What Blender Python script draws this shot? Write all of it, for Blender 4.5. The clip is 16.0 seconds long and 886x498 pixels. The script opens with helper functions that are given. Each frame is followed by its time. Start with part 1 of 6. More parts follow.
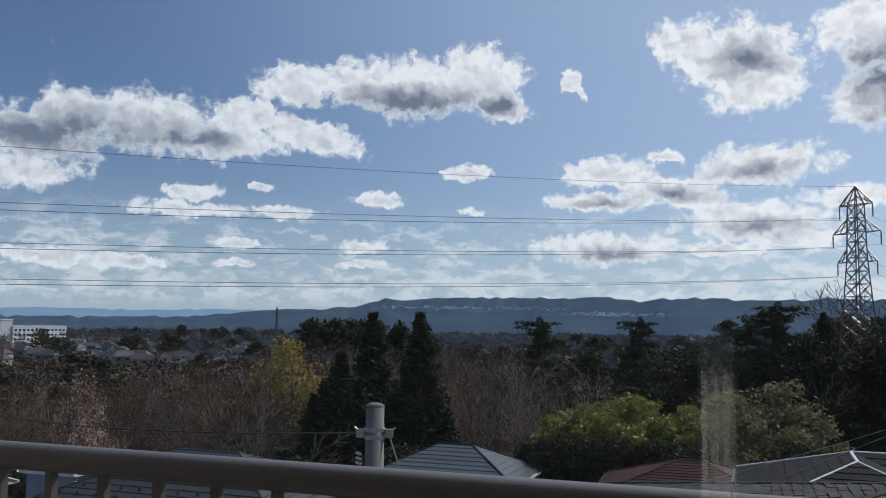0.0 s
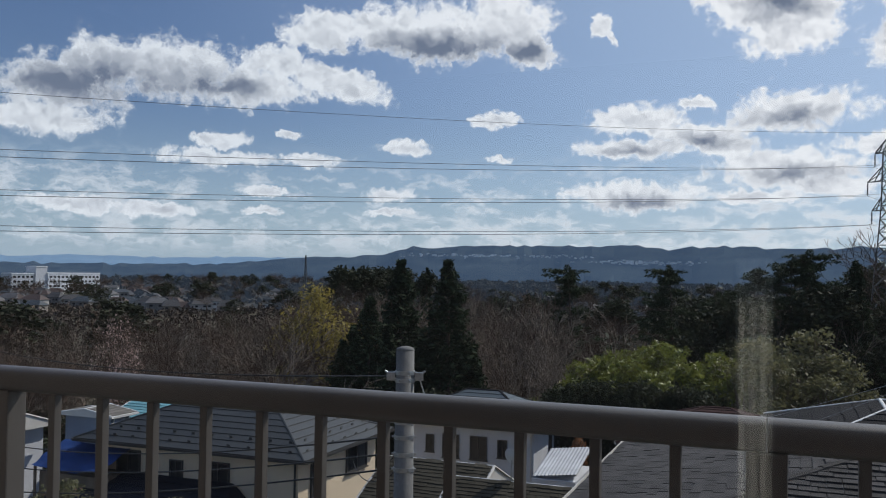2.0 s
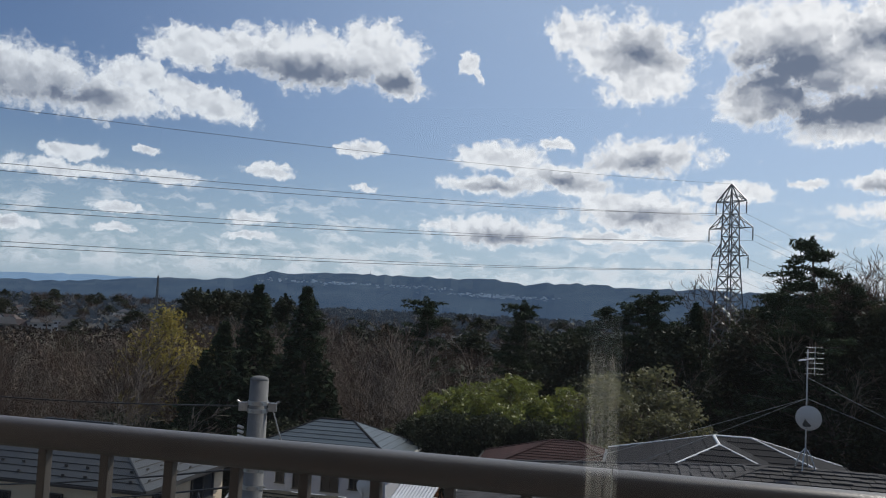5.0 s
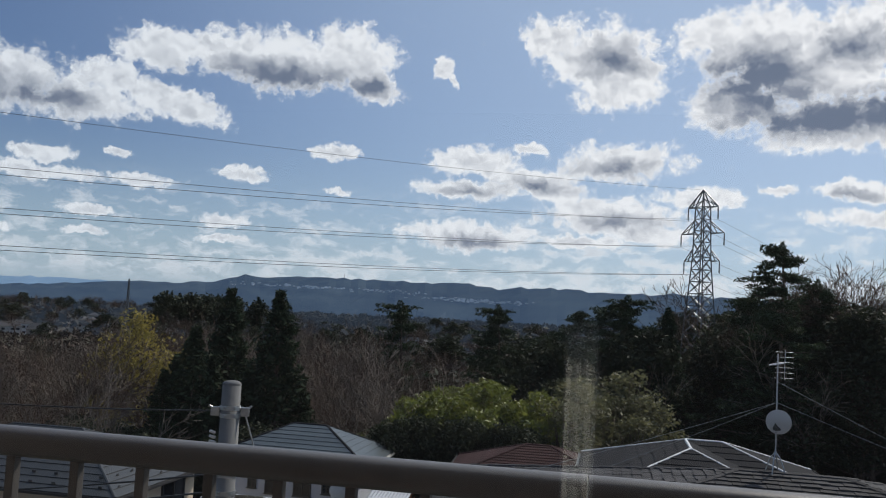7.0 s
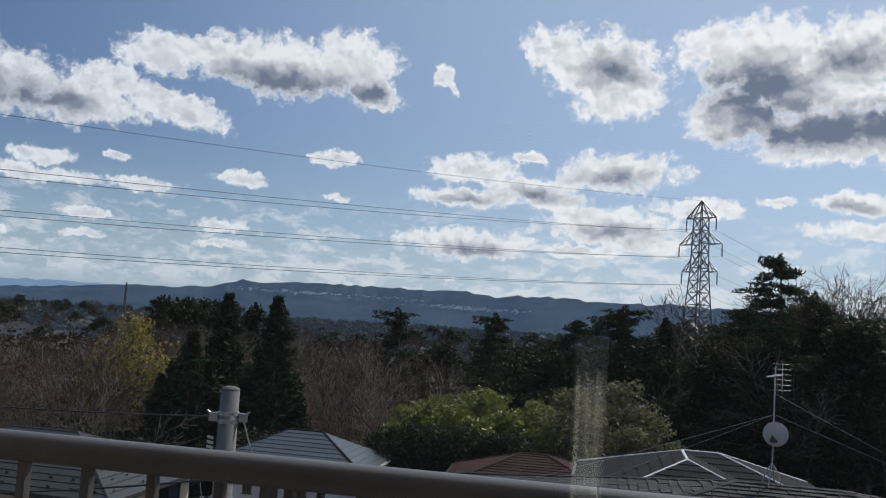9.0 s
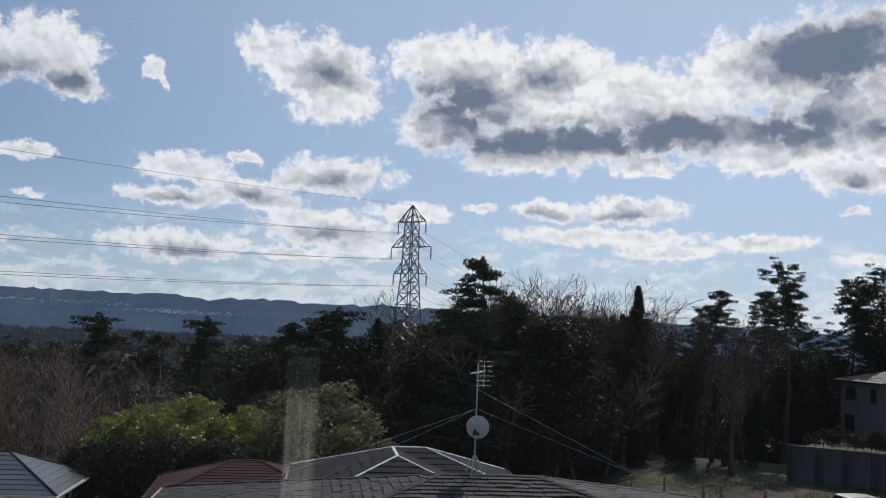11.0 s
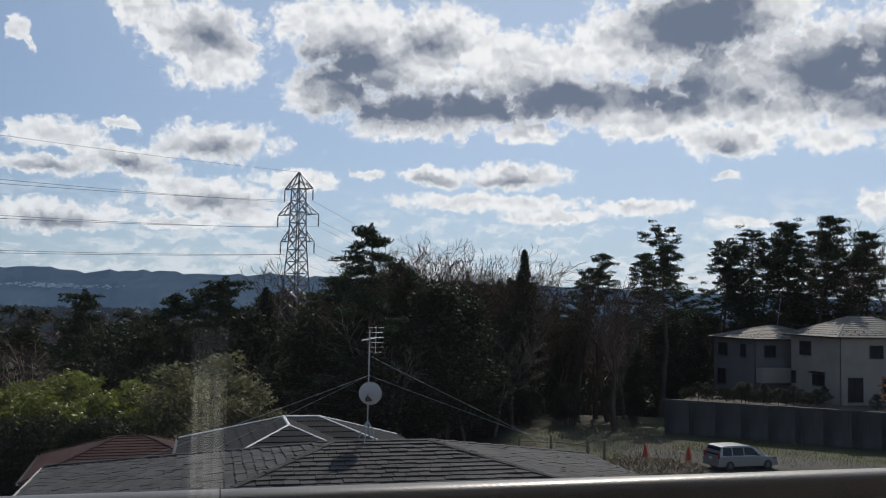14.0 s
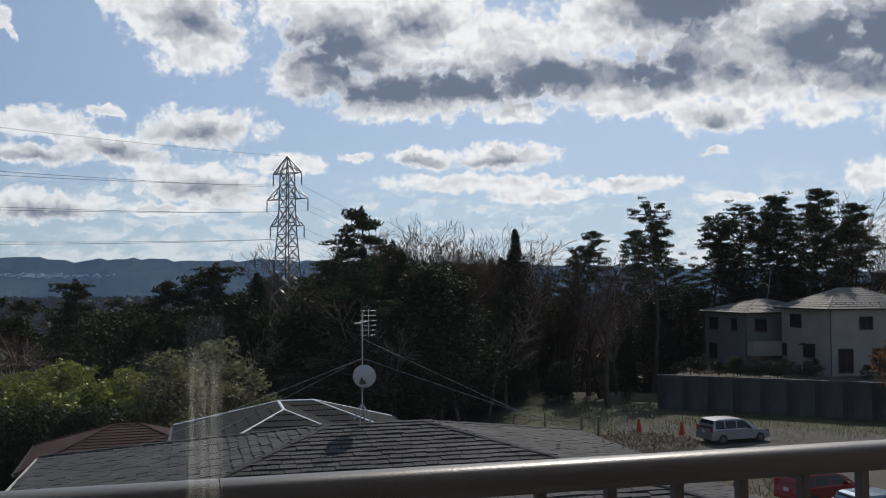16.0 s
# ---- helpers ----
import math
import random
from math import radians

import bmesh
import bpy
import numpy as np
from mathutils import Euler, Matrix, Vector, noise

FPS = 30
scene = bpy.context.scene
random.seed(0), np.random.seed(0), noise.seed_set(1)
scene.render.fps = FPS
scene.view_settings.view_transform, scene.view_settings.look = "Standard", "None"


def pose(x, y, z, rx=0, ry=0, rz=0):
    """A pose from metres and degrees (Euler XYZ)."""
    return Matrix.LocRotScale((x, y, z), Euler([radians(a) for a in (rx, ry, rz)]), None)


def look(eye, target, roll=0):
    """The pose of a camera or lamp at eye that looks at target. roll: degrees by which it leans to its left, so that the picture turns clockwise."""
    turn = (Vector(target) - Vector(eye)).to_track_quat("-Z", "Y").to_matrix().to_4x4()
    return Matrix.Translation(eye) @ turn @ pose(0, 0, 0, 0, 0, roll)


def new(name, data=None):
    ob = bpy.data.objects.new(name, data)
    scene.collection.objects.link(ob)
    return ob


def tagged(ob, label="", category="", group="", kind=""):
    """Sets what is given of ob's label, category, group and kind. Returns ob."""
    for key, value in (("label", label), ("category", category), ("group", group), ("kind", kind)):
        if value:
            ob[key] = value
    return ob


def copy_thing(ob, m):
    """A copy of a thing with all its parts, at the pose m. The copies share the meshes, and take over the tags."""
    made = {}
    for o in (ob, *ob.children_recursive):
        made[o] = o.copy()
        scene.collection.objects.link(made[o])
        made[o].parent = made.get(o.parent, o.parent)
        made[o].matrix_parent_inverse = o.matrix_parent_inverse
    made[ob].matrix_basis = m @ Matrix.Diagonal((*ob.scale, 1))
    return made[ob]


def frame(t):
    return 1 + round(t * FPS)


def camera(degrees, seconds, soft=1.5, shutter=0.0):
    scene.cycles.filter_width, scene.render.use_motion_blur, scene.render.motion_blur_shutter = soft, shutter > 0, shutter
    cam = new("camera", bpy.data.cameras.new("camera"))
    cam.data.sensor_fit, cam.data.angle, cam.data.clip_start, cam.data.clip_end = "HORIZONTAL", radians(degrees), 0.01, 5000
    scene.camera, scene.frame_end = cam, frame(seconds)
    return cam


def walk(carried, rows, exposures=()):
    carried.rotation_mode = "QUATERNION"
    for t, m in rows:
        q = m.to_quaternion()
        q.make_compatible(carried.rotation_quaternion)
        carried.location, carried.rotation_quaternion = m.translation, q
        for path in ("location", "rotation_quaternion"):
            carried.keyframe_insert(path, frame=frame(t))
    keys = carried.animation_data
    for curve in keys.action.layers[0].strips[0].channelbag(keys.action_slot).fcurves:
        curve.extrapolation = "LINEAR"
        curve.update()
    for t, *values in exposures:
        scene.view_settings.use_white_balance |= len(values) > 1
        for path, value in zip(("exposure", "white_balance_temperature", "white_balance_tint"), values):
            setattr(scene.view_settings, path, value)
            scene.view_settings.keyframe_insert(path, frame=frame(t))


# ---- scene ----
cam = camera(53.1, 16.0, soft=1.0)
PATH = [
    (0.0, 0.030, 0.027, 10.032, 94.89, -0.68, -0.14),
    (0.5, 0.025, 0.026, 10.026, 94.72, -1.15, -0.43),
    (1.0, 0.017, 0.018, 10.018, 93.79, -1.26, -0.54),
    (1.5, 0.011, 0.011, 10.010, 92.62, -1.39, -0.05),
    (2.0, 0.010, 0.009, 10.001, 91.51, -0.80, 1.64),
    (2.5, 0.008, 0.005, 9.999, 90.91, -0.34, 2.27),
    (3.0, 0.002, 0.000, 10.000, 90.38, -0.50, 2.27),
    (3.5, -0.001, 0.002, 10.001, 90.58, -0.98, 1.69),
    (4.0, 0.004, 0.000, 10.011, 91.95, -1.74, -0.39),
    (4.5, 0.007, -0.004, 10.025, 93.19, -2.51, -4.77),
    (5.0, 0.002, -0.005, 10.033, 93.67, -2.92, -7.42),
    (6.2, 0.000, -0.002, 10.034, 93.90, -3.05, -8.95),
    (7.5, -0.007, 0.002, 10.035, 94.08, -3.13, -9.23),
    (8.0, -0.023, 0.002, 10.040, 94.09, -3.51, -9.15),
    (8.5, -0.029, -0.002, 10.040, 94.38, -3.74, -8.99),
    (9.0, -0.028, -0.009, 10.040, 94.52, -3.75, -9.29),
    (9.5, -0.020, -0.010, 10.050, 94.98, -3.27, -13.00),
    (10.0, -0.009, 0.004, 10.066, 95.33, -2.62, -18.46),
    (10.2, -0.002, 0.032, 10.081, 95.51, -2.39, -20.90),
    (11.2, -0.015, 0.030, 10.070, 95.60, -2.70, -28.60),
    (12.3, -0.030, 0.027, 10.065, 95.15, -2.71, -32.79),
    (12.5, -0.029, 0.028, 10.068, 94.73, -2.41, -33.34),
    (13.0, -0.039, 0.038, 10.072, 93.72, -1.68, -34.33),
    (13.5, -0.041, 0.053, 10.073, 93.66, -1.37, -34.66),
    (14.0, -0.034, 0.067, 10.070, 93.70, -1.14, -34.66),
    (14.5, -0.030, 0.079, 10.068, 93.39, -0.99, -34.86),
    (15.0, -0.027, 0.084, 10.068, 93.16, -0.67, -34.81),
    (15.5, -0.032, 0.084, 10.070, 92.73, -0.38, -35.01),
    (16.0, -0.033, 0.080, 10.073, 92.49, 0.20, -35.20),
]
walk(cam, [(t, pose(x, y, z, rx, ry, rz)) for t, x, y, z, rx, ry, rz in PATH], exposures=[(0.0, 0.0, 6200, 10), (5.0, 0.0, 6300, 10), (10.0, 0.0, 6330, 10), (13.0, 0.0, 6400, 10), (16.0, 0.0, 6400, 10)])

# ---- light ----
SUN_AZ, SUN_EL = 52.0, 43.0        # degrees to the right of +y, and above the horizon
sun_dir = Vector((math.sin(radians(SUN_AZ)) * math.cos(radians(SUN_EL)), math.cos(radians(SUN_AZ)) * math.cos(radians(SUN_EL)), math.sin(radians(SUN_EL))))
sun = new("sun", bpy.data.lights.new("sun", "SUN"))
sun.data.energy, sun.data.angle, sun.data.color = 3.0, radians(0.55), (1.0, 0.93, 0.82)
sun.matrix_world = look(sun_dir * 50, (0, 0, 0))

world = bpy.data.worlds.new("sky")
scene.world = world
world.use_nodes = True
wt = world.node_tree
wt.nodes.clear()


def wn(kind, **props):
    n = wt.nodes.new(kind)
    for k, v in props.items():
        if k == "operation":
            n.operation = v
        elif k == "vector_type":
            n.vector_type = v
    return n


def put_in(tree, sock, value):
    if hasattr(value, "is_linked"):
        tree.links.new(value, sock)
    else:
        sock.default_value = value


def wmath(op, a, b=0.0, c=0.0, clamp=False):
    n = wt.nodes.new("ShaderNodeMath")
    n.operation, n.use_clamp = op, clamp
    for s, v in zip(n.inputs, (a, b, c)):
        put_in(wt, s, v)
    return n.outputs[0]


def wstep(x, lo, hi):
    n = wt.nodes.new("ShaderNodeMapRange")
    n.interpolation_type = "SMOOTHSTEP"
    put_in(wt, n.inputs[0], x)
    n.inputs[1].default_value, n.inputs[2].default_value = lo, hi
    return n.outputs[0]


def wmix(fac, a, b):
    n = wt.nodes.new("ShaderNodeMix")
    n.data_type = "RGBA"
    put_in(wt, n.inputs[0], fac)
    for s, v in ((n.inputs[6], a), (n.inputs[7], b)):
        put_in(wt, s, v)
    return n.outputs[2]


tex = wt.nodes.new("ShaderNodeTexCoord").outputs["Generated"]
sep = wt.nodes.new("ShaderNodeSeparateXYZ")
wt.links.new(tex, sep.inputs[0])
azim = wmath("MULTIPLY", wmath("ARCTAN2", sep.outputs[0], sep.outputs[1]), 57.29578)
elev = wmath("MULTIPLY", wmath("ARCSINE", sep.outputs[2]), 57.29578)
flat = wt.nodes.new("ShaderNodeCombineXYZ")
wt.links.new(azim, flat.inputs[0])
wt.links.new(elev, flat.inputs[1])


def wnoise(vec, scale, detail, rough, offset=(0, 0, 0), stretch=(1, 1, 1)):
    m = wt.nodes.new("ShaderNodeMapping")
    m.inputs["Location"].default_value, m.inputs["Scale"].default_value = offset, stretch
    wt.links.new(vec, m.inputs[0])
    n = wt.nodes.new("ShaderNodeTexNoise")
    n.inputs["Scale"].default_value, n.inputs["Detail"].default_value, n.inputs["Roughness"].default_value = scale, detail, rough
    wt.links.new(m.outputs[0], n.inputs["Vector"])
    return n


# warped sky coordinates give the clouds their ragged rims
warp = wnoise(flat.outputs[0], 0.50, 4, 0.52)
off = wt.nodes.new("ShaderNodeVectorMath")
off.operation = "MULTIPLY_ADD"
wt.links.new(warp.outputs["Color"], off.inputs[0])
off.inputs[1].default_value, off.inputs[2].default_value = (1.6, 1.1, 0), (-0.8, -0.55, 0)
ragged = wt.nodes.new("ShaderNodeVectorMath")
ragged.operation = "ADD"
wt.links.new(flat.outputs[0], ragged.inputs[0])
wt.links.new(off.outputs[0], ragged.inputs[1])
fray = wnoise(flat.outputs[0], 2.0, 5, 0.62, (9, 4, 0))
off2 = wt.nodes.new("ShaderNodeVectorMath")
off2.operation = "MULTIPLY_ADD"
wt.links.new(fray.outputs["Color"], off2.inputs[0])
off2.inputs[1].default_value, off2.inputs[2].default_value = (1.1, 0.7, 0), (-0.55, -0.35, 0)
frayed = wt.nodes.new("ShaderNodeVectorMath")
frayed.operation = "ADD"
wt.links.new(ragged.outputs[0], frayed.inputs[0])
wt.links.new(off2.outputs[0], frayed.inputs[1])
sky_uv = frayed.outputs[0]
fields = {"puff": None, "core": None}


def heap(kind, az, el, rx, ry, tilt, depth=1.0):
    m = wt.nodes.new("ShaderNodeMapping")
    m.vector_type = "TEXTURE"
    m.inputs["Location"].default_value = (az, el, 0)
    m.inputs["Rotation"].default_value = (0, 0, radians(tilt))
    m.inputs["Scale"].default_value = (rx * GROW[kind], ry * GROW[kind], 1)
    wt.links.new(sky_uv, m.inputs[0])
    g = wt.nodes.new("ShaderNodeTexGradient")
    g.gradient_type = "SPHERICAL"
    wt.links.new(m.outputs[0], g.inputs[0])
    value = g.outputs[1] if depth == 1.0 else wmath("MULTIPLY", g.outputs[1], depth)
    fields[kind] = value if fields[kind] is None else wmath("SMOOTH_MAX", fields[kind], value, 0.12)


GROW = {"puff": 1.55, "core": 2.2}


def puff(az, el, rx, ry, tilt=0):
    """One heap of a cumulus cloud: azimuth, elevation and half sizes in degrees."""
    heap("puff", az, el, rx, ry, tilt)


def core(az, el, rx, ry, tilt=0, depth=1.0):
    """The thick, grey middle of a cloud."""
    heap("core", az, el, rx, ry, tilt, depth)


puff(-25.1, 10.8, 4.02, 1.64)
puff(-22.6, 12.3, 3.10, 1.64)
puff(-18.4, 12.2, 4.56, 1.83)
puff(-13.9, 11.5, 3.65, 1.46)
puff(-8.6, 11.9, 3.47, 1.10, -12)
puff(-26.2, 8.7, 3.65, 0.95)
puff(-9.8, 15.1, 2.56, 1.39)
puff(-5.4, 15.3, 4.02, 1.53)
puff(-1.7, 15.0, 4.75, 1.90)
puff(2.4, 15.8, 3.10, 1.90)
puff(3.9, 14.2, 2.01, 1.17)
puff(15.6, 17.6, 2.56, 1.39)
puff(18.7, 16.5, 4.02, 2.26)
puff(20.9, 15.9, 1.7, 1.5)
puff(19.5, 14.4, 2.92, 1.28)
puff(8.4, 15.6, 0.55, 0.88, 25)
puff(8.9, 14.8, 0.33, 0.73, 20)
puff(10.8, 9.7, 3.10, 1.02)
puff(14.5, 8.8, 2.92, 0.88)
puff(16.5, 7.9, 2.01, 0.73)
puff(10.4, 7.9, 3.47, 0.73)
puff(19.9, 10.0, 4.09, 1.31)
puff(19.4, 6.6, 5.11, 1.10)
puff(21.9, 5.5, 2.37, 0.80)
puff(25.1, 7.9, 2.92, 0.73)
puff(-15.7, 8.1, 1.75, 0.55)
puff(-16.2, 7.0, 3.83, 0.55)
puff(-9.9, 7.1, 2.26, 0.47)
puff(-4.3, 8.0, 1.64, 0.58)
puff(1.5, 9.8, 1.64, 0.51)
puff(1.9, 7.3, 0.95, 0.29)
puff(-11.6, 8.6, 0.73, 0.29)
puff(14.2, 10.7, 1.10, 0.37)
puff(-13.0, 5.0, 1.83, 0.40)
puff(-5.2, 5.0, 1.83, 0.44)
puff(10.4, 5.0, 4.75, 0.95)
puff(25.6, 17.7, 2.3, 1.4)
puff(28.5, 17.2, 5.48, 2.19)
puff(34.0, 16.7, 4.38, 2.56)
puff(38.9, 15.3, 5.48, 2.56)
puff(27.2, 13.6, 3.5, 2.0)
puff(32.3, 12.4, 4.75, 1.83)
puff(42.2, 13.4, 4.75, 1.83)
puff(40.0, 11.3, 2.56, 0.80)
puff(47.2, 16.5, 5.84, 2.37)
puff(52.7, 14.2, 4.75, 2.74)
puff(57.3, 14.2, 4.02, 3.65)
puff(60.4, 12.3, 3.29, 2.19)
puff(52.5, 10.5, 3.10, 1.24)
puff(47.2, 11.5, 3.10, 0.95)
puff(58.5, 10.4, 2.19, 0.88)
puff(51.4, 17.9, 7.30, 2.19)
puff(-24.2, 3.8, 3.4, 0.62)
puff(-19.6, 3.6, 2.4, 0.46)
puff(-13.2, 3.6, 1.1, 0.36)
puff(-5.2, 3.9, 1.9, 0.34)
puff(17.6, 4.9, 3.2, 0.5)
puff(-12.6, 12.9, 2.2, 1.1)
puff(41.6, 5.9, 3.4, 0.5)
puff(33.8, 8.3, 2.37, 0.73)
puff(39.1, 8.4, 3.65, 0.95)
puff(29.8, 8.4, 1.28, 0.44)
puff(37.2, 6.7, 6.57, 0.62)
puff(47.2, 6.5, 3.29, 0.58)
puff(53.0, 5.5, 2.01, 0.44)
puff(61.0, 6.5, 1.46, 1.17)
puff(62.5, 14.7, 4.38, 3.29)
puff(65.2, 11.0, 4.38, 2.19)
puff(52.4, 8.3, 0.88, 0.29)
puff(36.3, 12.5, 4.02, 1.46)
puff(45.8, 13.1, 4.38, 1.64)
puff(30.7, 15.2, 4.38, 2.19)
puff(50.0, 12.3, 4.02, 1.46)
puff(55.7, 12.0, 3.29, 1.46)
core(-22.3, 10.9, 6.57, 1.24, depth=0.8)
core(-16.4, 11.3, 2.56, 0.73, depth=0.8)
core(-1.7, 14.0, 5.11, 0.88, depth=0.8)
core(3.5, 14.0, 1.46, 0.58, depth=0.8)
core(19.4, 16.3, 2.01, 1.10, depth=0.6)
core(19.7, 9.5, 3.10, 0.51, depth=0.55)
core(14.7, 8.3, 2.56, 0.40, depth=0.55)
core(10.1, 7.7, 2.19, 0.29, depth=0.55)
core(20.0, 6.2, 2.92, 0.44, depth=0.55)
core(11.5, 4.6, 3.29, 0.37, depth=0.55)
core(27.8, 15.1, 2.8, 1.4, depth=0.92)
core(31.5, 12.6, 4.75, 1.10, depth=0.92)
core(37.1, 12.9, 6.94, 1.02, depth=0.92)
core(42.5, 13.6, 3.29, 0.95, depth=0.92)
core(33.3, 16.5, 2.01, 1.10, depth=0.6)
core(51.0, 17.5, 3.65, 2.01, depth=0.92)
core(49.0, 13.5, 3.3, 1.15, depth=0.92)
core(53.4, 12.8, 2.0, 0.9, depth=0.6)
core(59.1, 14.2, 3.3, 1.7, depth=0.92)
core(38.6, 8.0, 3.10, 0.37, depth=0.55)
core(34.0, 8.0, 1.64, 0.29, depth=0.55)
core(52.4, 10.0, 1.28, 0.44, depth=0.55)
core(62.4, 14.1, 3.29, 2.19, depth=0.92)
core(29.3, 13.7, 2.6, 0.9, depth=0.92)

# loose clouds over the rest of the sky
around = wt.nodes.new("ShaderNodeVectorMath")
around.operation = "MULTIPLY"
wt.links.new(tex, around.inputs[0])
around.inputs[1].default_value = (1, 1, 2.2)
loose = wnoise(around.outputs[0], 3.0, 6, 0.55, (3.1, 0.7, 0))
outside = wmath("MAXIMUM", wstep(wmath("ABSOLUTE", wmath("SUBTRACT", azim, 17.0)), 52, 60), wstep(elev, 21, 26))
other = wmath("MULTIPLY", wmath("MULTIPLY", outside, wstep(loose.outputs[0], 0.54, 0.72)), wstep(elev, 0, 3))



def wcells(vec, scale, detail, offset=(0, 0, 0)):
    """Rounded, heaped cells: 1 in the middle of each, 0 at the seams."""
    m = wt.nodes.new("ShaderNodeMapping")
    m.inputs["Location"].default_value = offset
    wt.links.new(vec, m.inputs[0])
    n = wt.nodes.new("ShaderNodeTexVoronoi")
    n.feature, n.voronoi_dimensions, n.normalize = "F1", "2D", True
    n.inputs["Scale"].default_value, n.inputs["Detail"].default_value, n.inputs["Roughness"].default_value = scale, detail, 0.55
    wt.links.new(m.outputs[0], n.inputs["Vector"])
    return wmath("SUBTRACT", 1.0, n.outputs["Distance"])


SUNWARD = (-0.16, -0.34, 0)
fine = wnoise(sky_uv, 0.80, 8, 0.60)
relief = wnoise(sky_uv, 0.95, 4, 0.50)
relief_lit = wnoise(sky_uv, 0.95, 4, 0.50, SUNWARD)
heaps = wcells(sky_uv, 0.45, 3.0)
heaps_lit = wcells(sky_uv, 0.45, 3.0, SUNWARD)
billow = wnoise(sky_uv, 0.45, 3, 0.5, (4, 1, 0))
shape = wmath("ADD", wmath("MULTIPLY", wmath("SUBTRACT", heaps, 0.60), 0.50), wmath("MULTIPLY", wmath("SUBTRACT", fine.outputs[0], 0.5), 0.90))
crumbs = wnoise(flat.outputs[0], 2.4, 5, 0.6, (2, 8, 0))
body = wmath("ADD", fields["puff"], shape)
density = wmath("ADD", body, wmath("MULTIPLY", wmath("SUBTRACT", crumbs.outputs[0], 0.5), 0.42))
cover = wmath("MAXIMUM", wstep(density, 0.31, 0.60), other, clamp=True)
# many small, faint heaps crowded towards the horizon
crowd = wnoise(sky_uv, 0.50, 7, 0.62, (5, 2, 0), (1, 2.6, 1))
drift = wnoise(flat.outputs[0], 0.10, 2, 0.5, (1, 7, 0), (1, 2.0, 1))
crowded = wmath("ADD", wmath("ADD", crowd.outputs[0], wmath("MULTIPLY", wstep(elev, 4.2, 2.4), 0.07)), wmath("MULTIPLY", wmath("SUBTRACT", drift.outputs[0], 0.5), 0.35))
band = wmath("MULTIPLY", wstep(elev, 8.2, 5.0), wstep(elev, 0.6, 2.0))
wisps = wmath("MULTIPLY", wstep(crowded, 0.46, 0.70), wmath("MULTIPLY", band, 0.74))
cover = wmath("MAXIMUM", cover, wisps)
lit = wmath("ADD", wmath("MULTIPLY", wmath("SUBTRACT", heaps, heaps_lit), 0.75), wmath("MULTIPLY", wmath("SUBTRACT", relief.outputs[0], relief_lit.outputs[0]), 1.35))
thick = wmath("ADD", fields["core"], wmath("MULTIPLY", wmath("SUBTRACT", billow.outputs[0], 0.5), 0.45))
grey = wmath("ADD", wmath("MULTIPLY", wstep(thick, 0.06, 0.78), 0.95), wmath("MULTIPLY", wstep(body, 0.50, 1.10), 0.26))
grey = wmath("SUBTRACT", grey, wmath("MULTIPLY", lit, wmath("SUBTRACT", 0.95, wmath("MULTIPLY", grey, 0.62))), clamp=True)
grey = wmath("MULTIPLY", grey, wstep(body, 0.34, 0.72))
grey = wmath("MAXIMUM", grey, wmath("MULTIPLY", wstep(crowded, 0.60, 0.75), wmath("MULTIPLY", band, 0.22)))
grey = wmath("MAXIMUM", grey, wmath("MULTIPLY", other, 0.35), clamp=True)
# the bright air round the sun
toward = wt.nodes.new("ShaderNodeVectorMath")
toward.operation = "DOT_PRODUCT"
wt.links.new(tex, toward.inputs[0])
toward.inputs[1].default_value = sun_dir
aureole = wstep(toward.outputs["Value"], 0.35, 1.0)
nish = wt.nodes.new("ShaderNodeTexSky")
nish.sky_type = "NISHITA"
nish.sun_disc = False
nish.sun_elevation, nish.sun_rotation = radians(SUN_EL), radians(SUN_AZ)
nish.air_density, nish.dust_density, nish.ozone_density = 1.0, 0.7, 2.0
dim = wt.nodes.new("ShaderNodeVectorMath")
dim.operation = "SCALE"
tint = wmix(1.0, nish.outputs[0], (0.93, 1.0, 1.17, 1))
tint.node.blend_type = "MULTIPLY"
wt.links.new(tint, dim.inputs[0])
wt.links.new(wmath("MULTIPLY_ADD", aureole, 0.010, 0.064), dim.inputs["Scale"])
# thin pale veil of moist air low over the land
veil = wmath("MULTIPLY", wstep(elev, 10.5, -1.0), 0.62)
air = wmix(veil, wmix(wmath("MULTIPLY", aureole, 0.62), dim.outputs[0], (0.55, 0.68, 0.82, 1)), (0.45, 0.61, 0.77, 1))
cloud_col = wmix(grey, wmix(aureole, (0.80, 0.84, 0.88, 1), (1.0, 1.0, 1.0, 1)), (0.17, 0.21, 0.29, 1))
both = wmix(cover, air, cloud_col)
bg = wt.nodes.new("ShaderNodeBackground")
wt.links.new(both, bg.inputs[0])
wout = wt.nodes.new("ShaderNodeOutputWorld")
wt.links.new(bg.outputs[0], wout.inputs[0])

# ---- materials ----


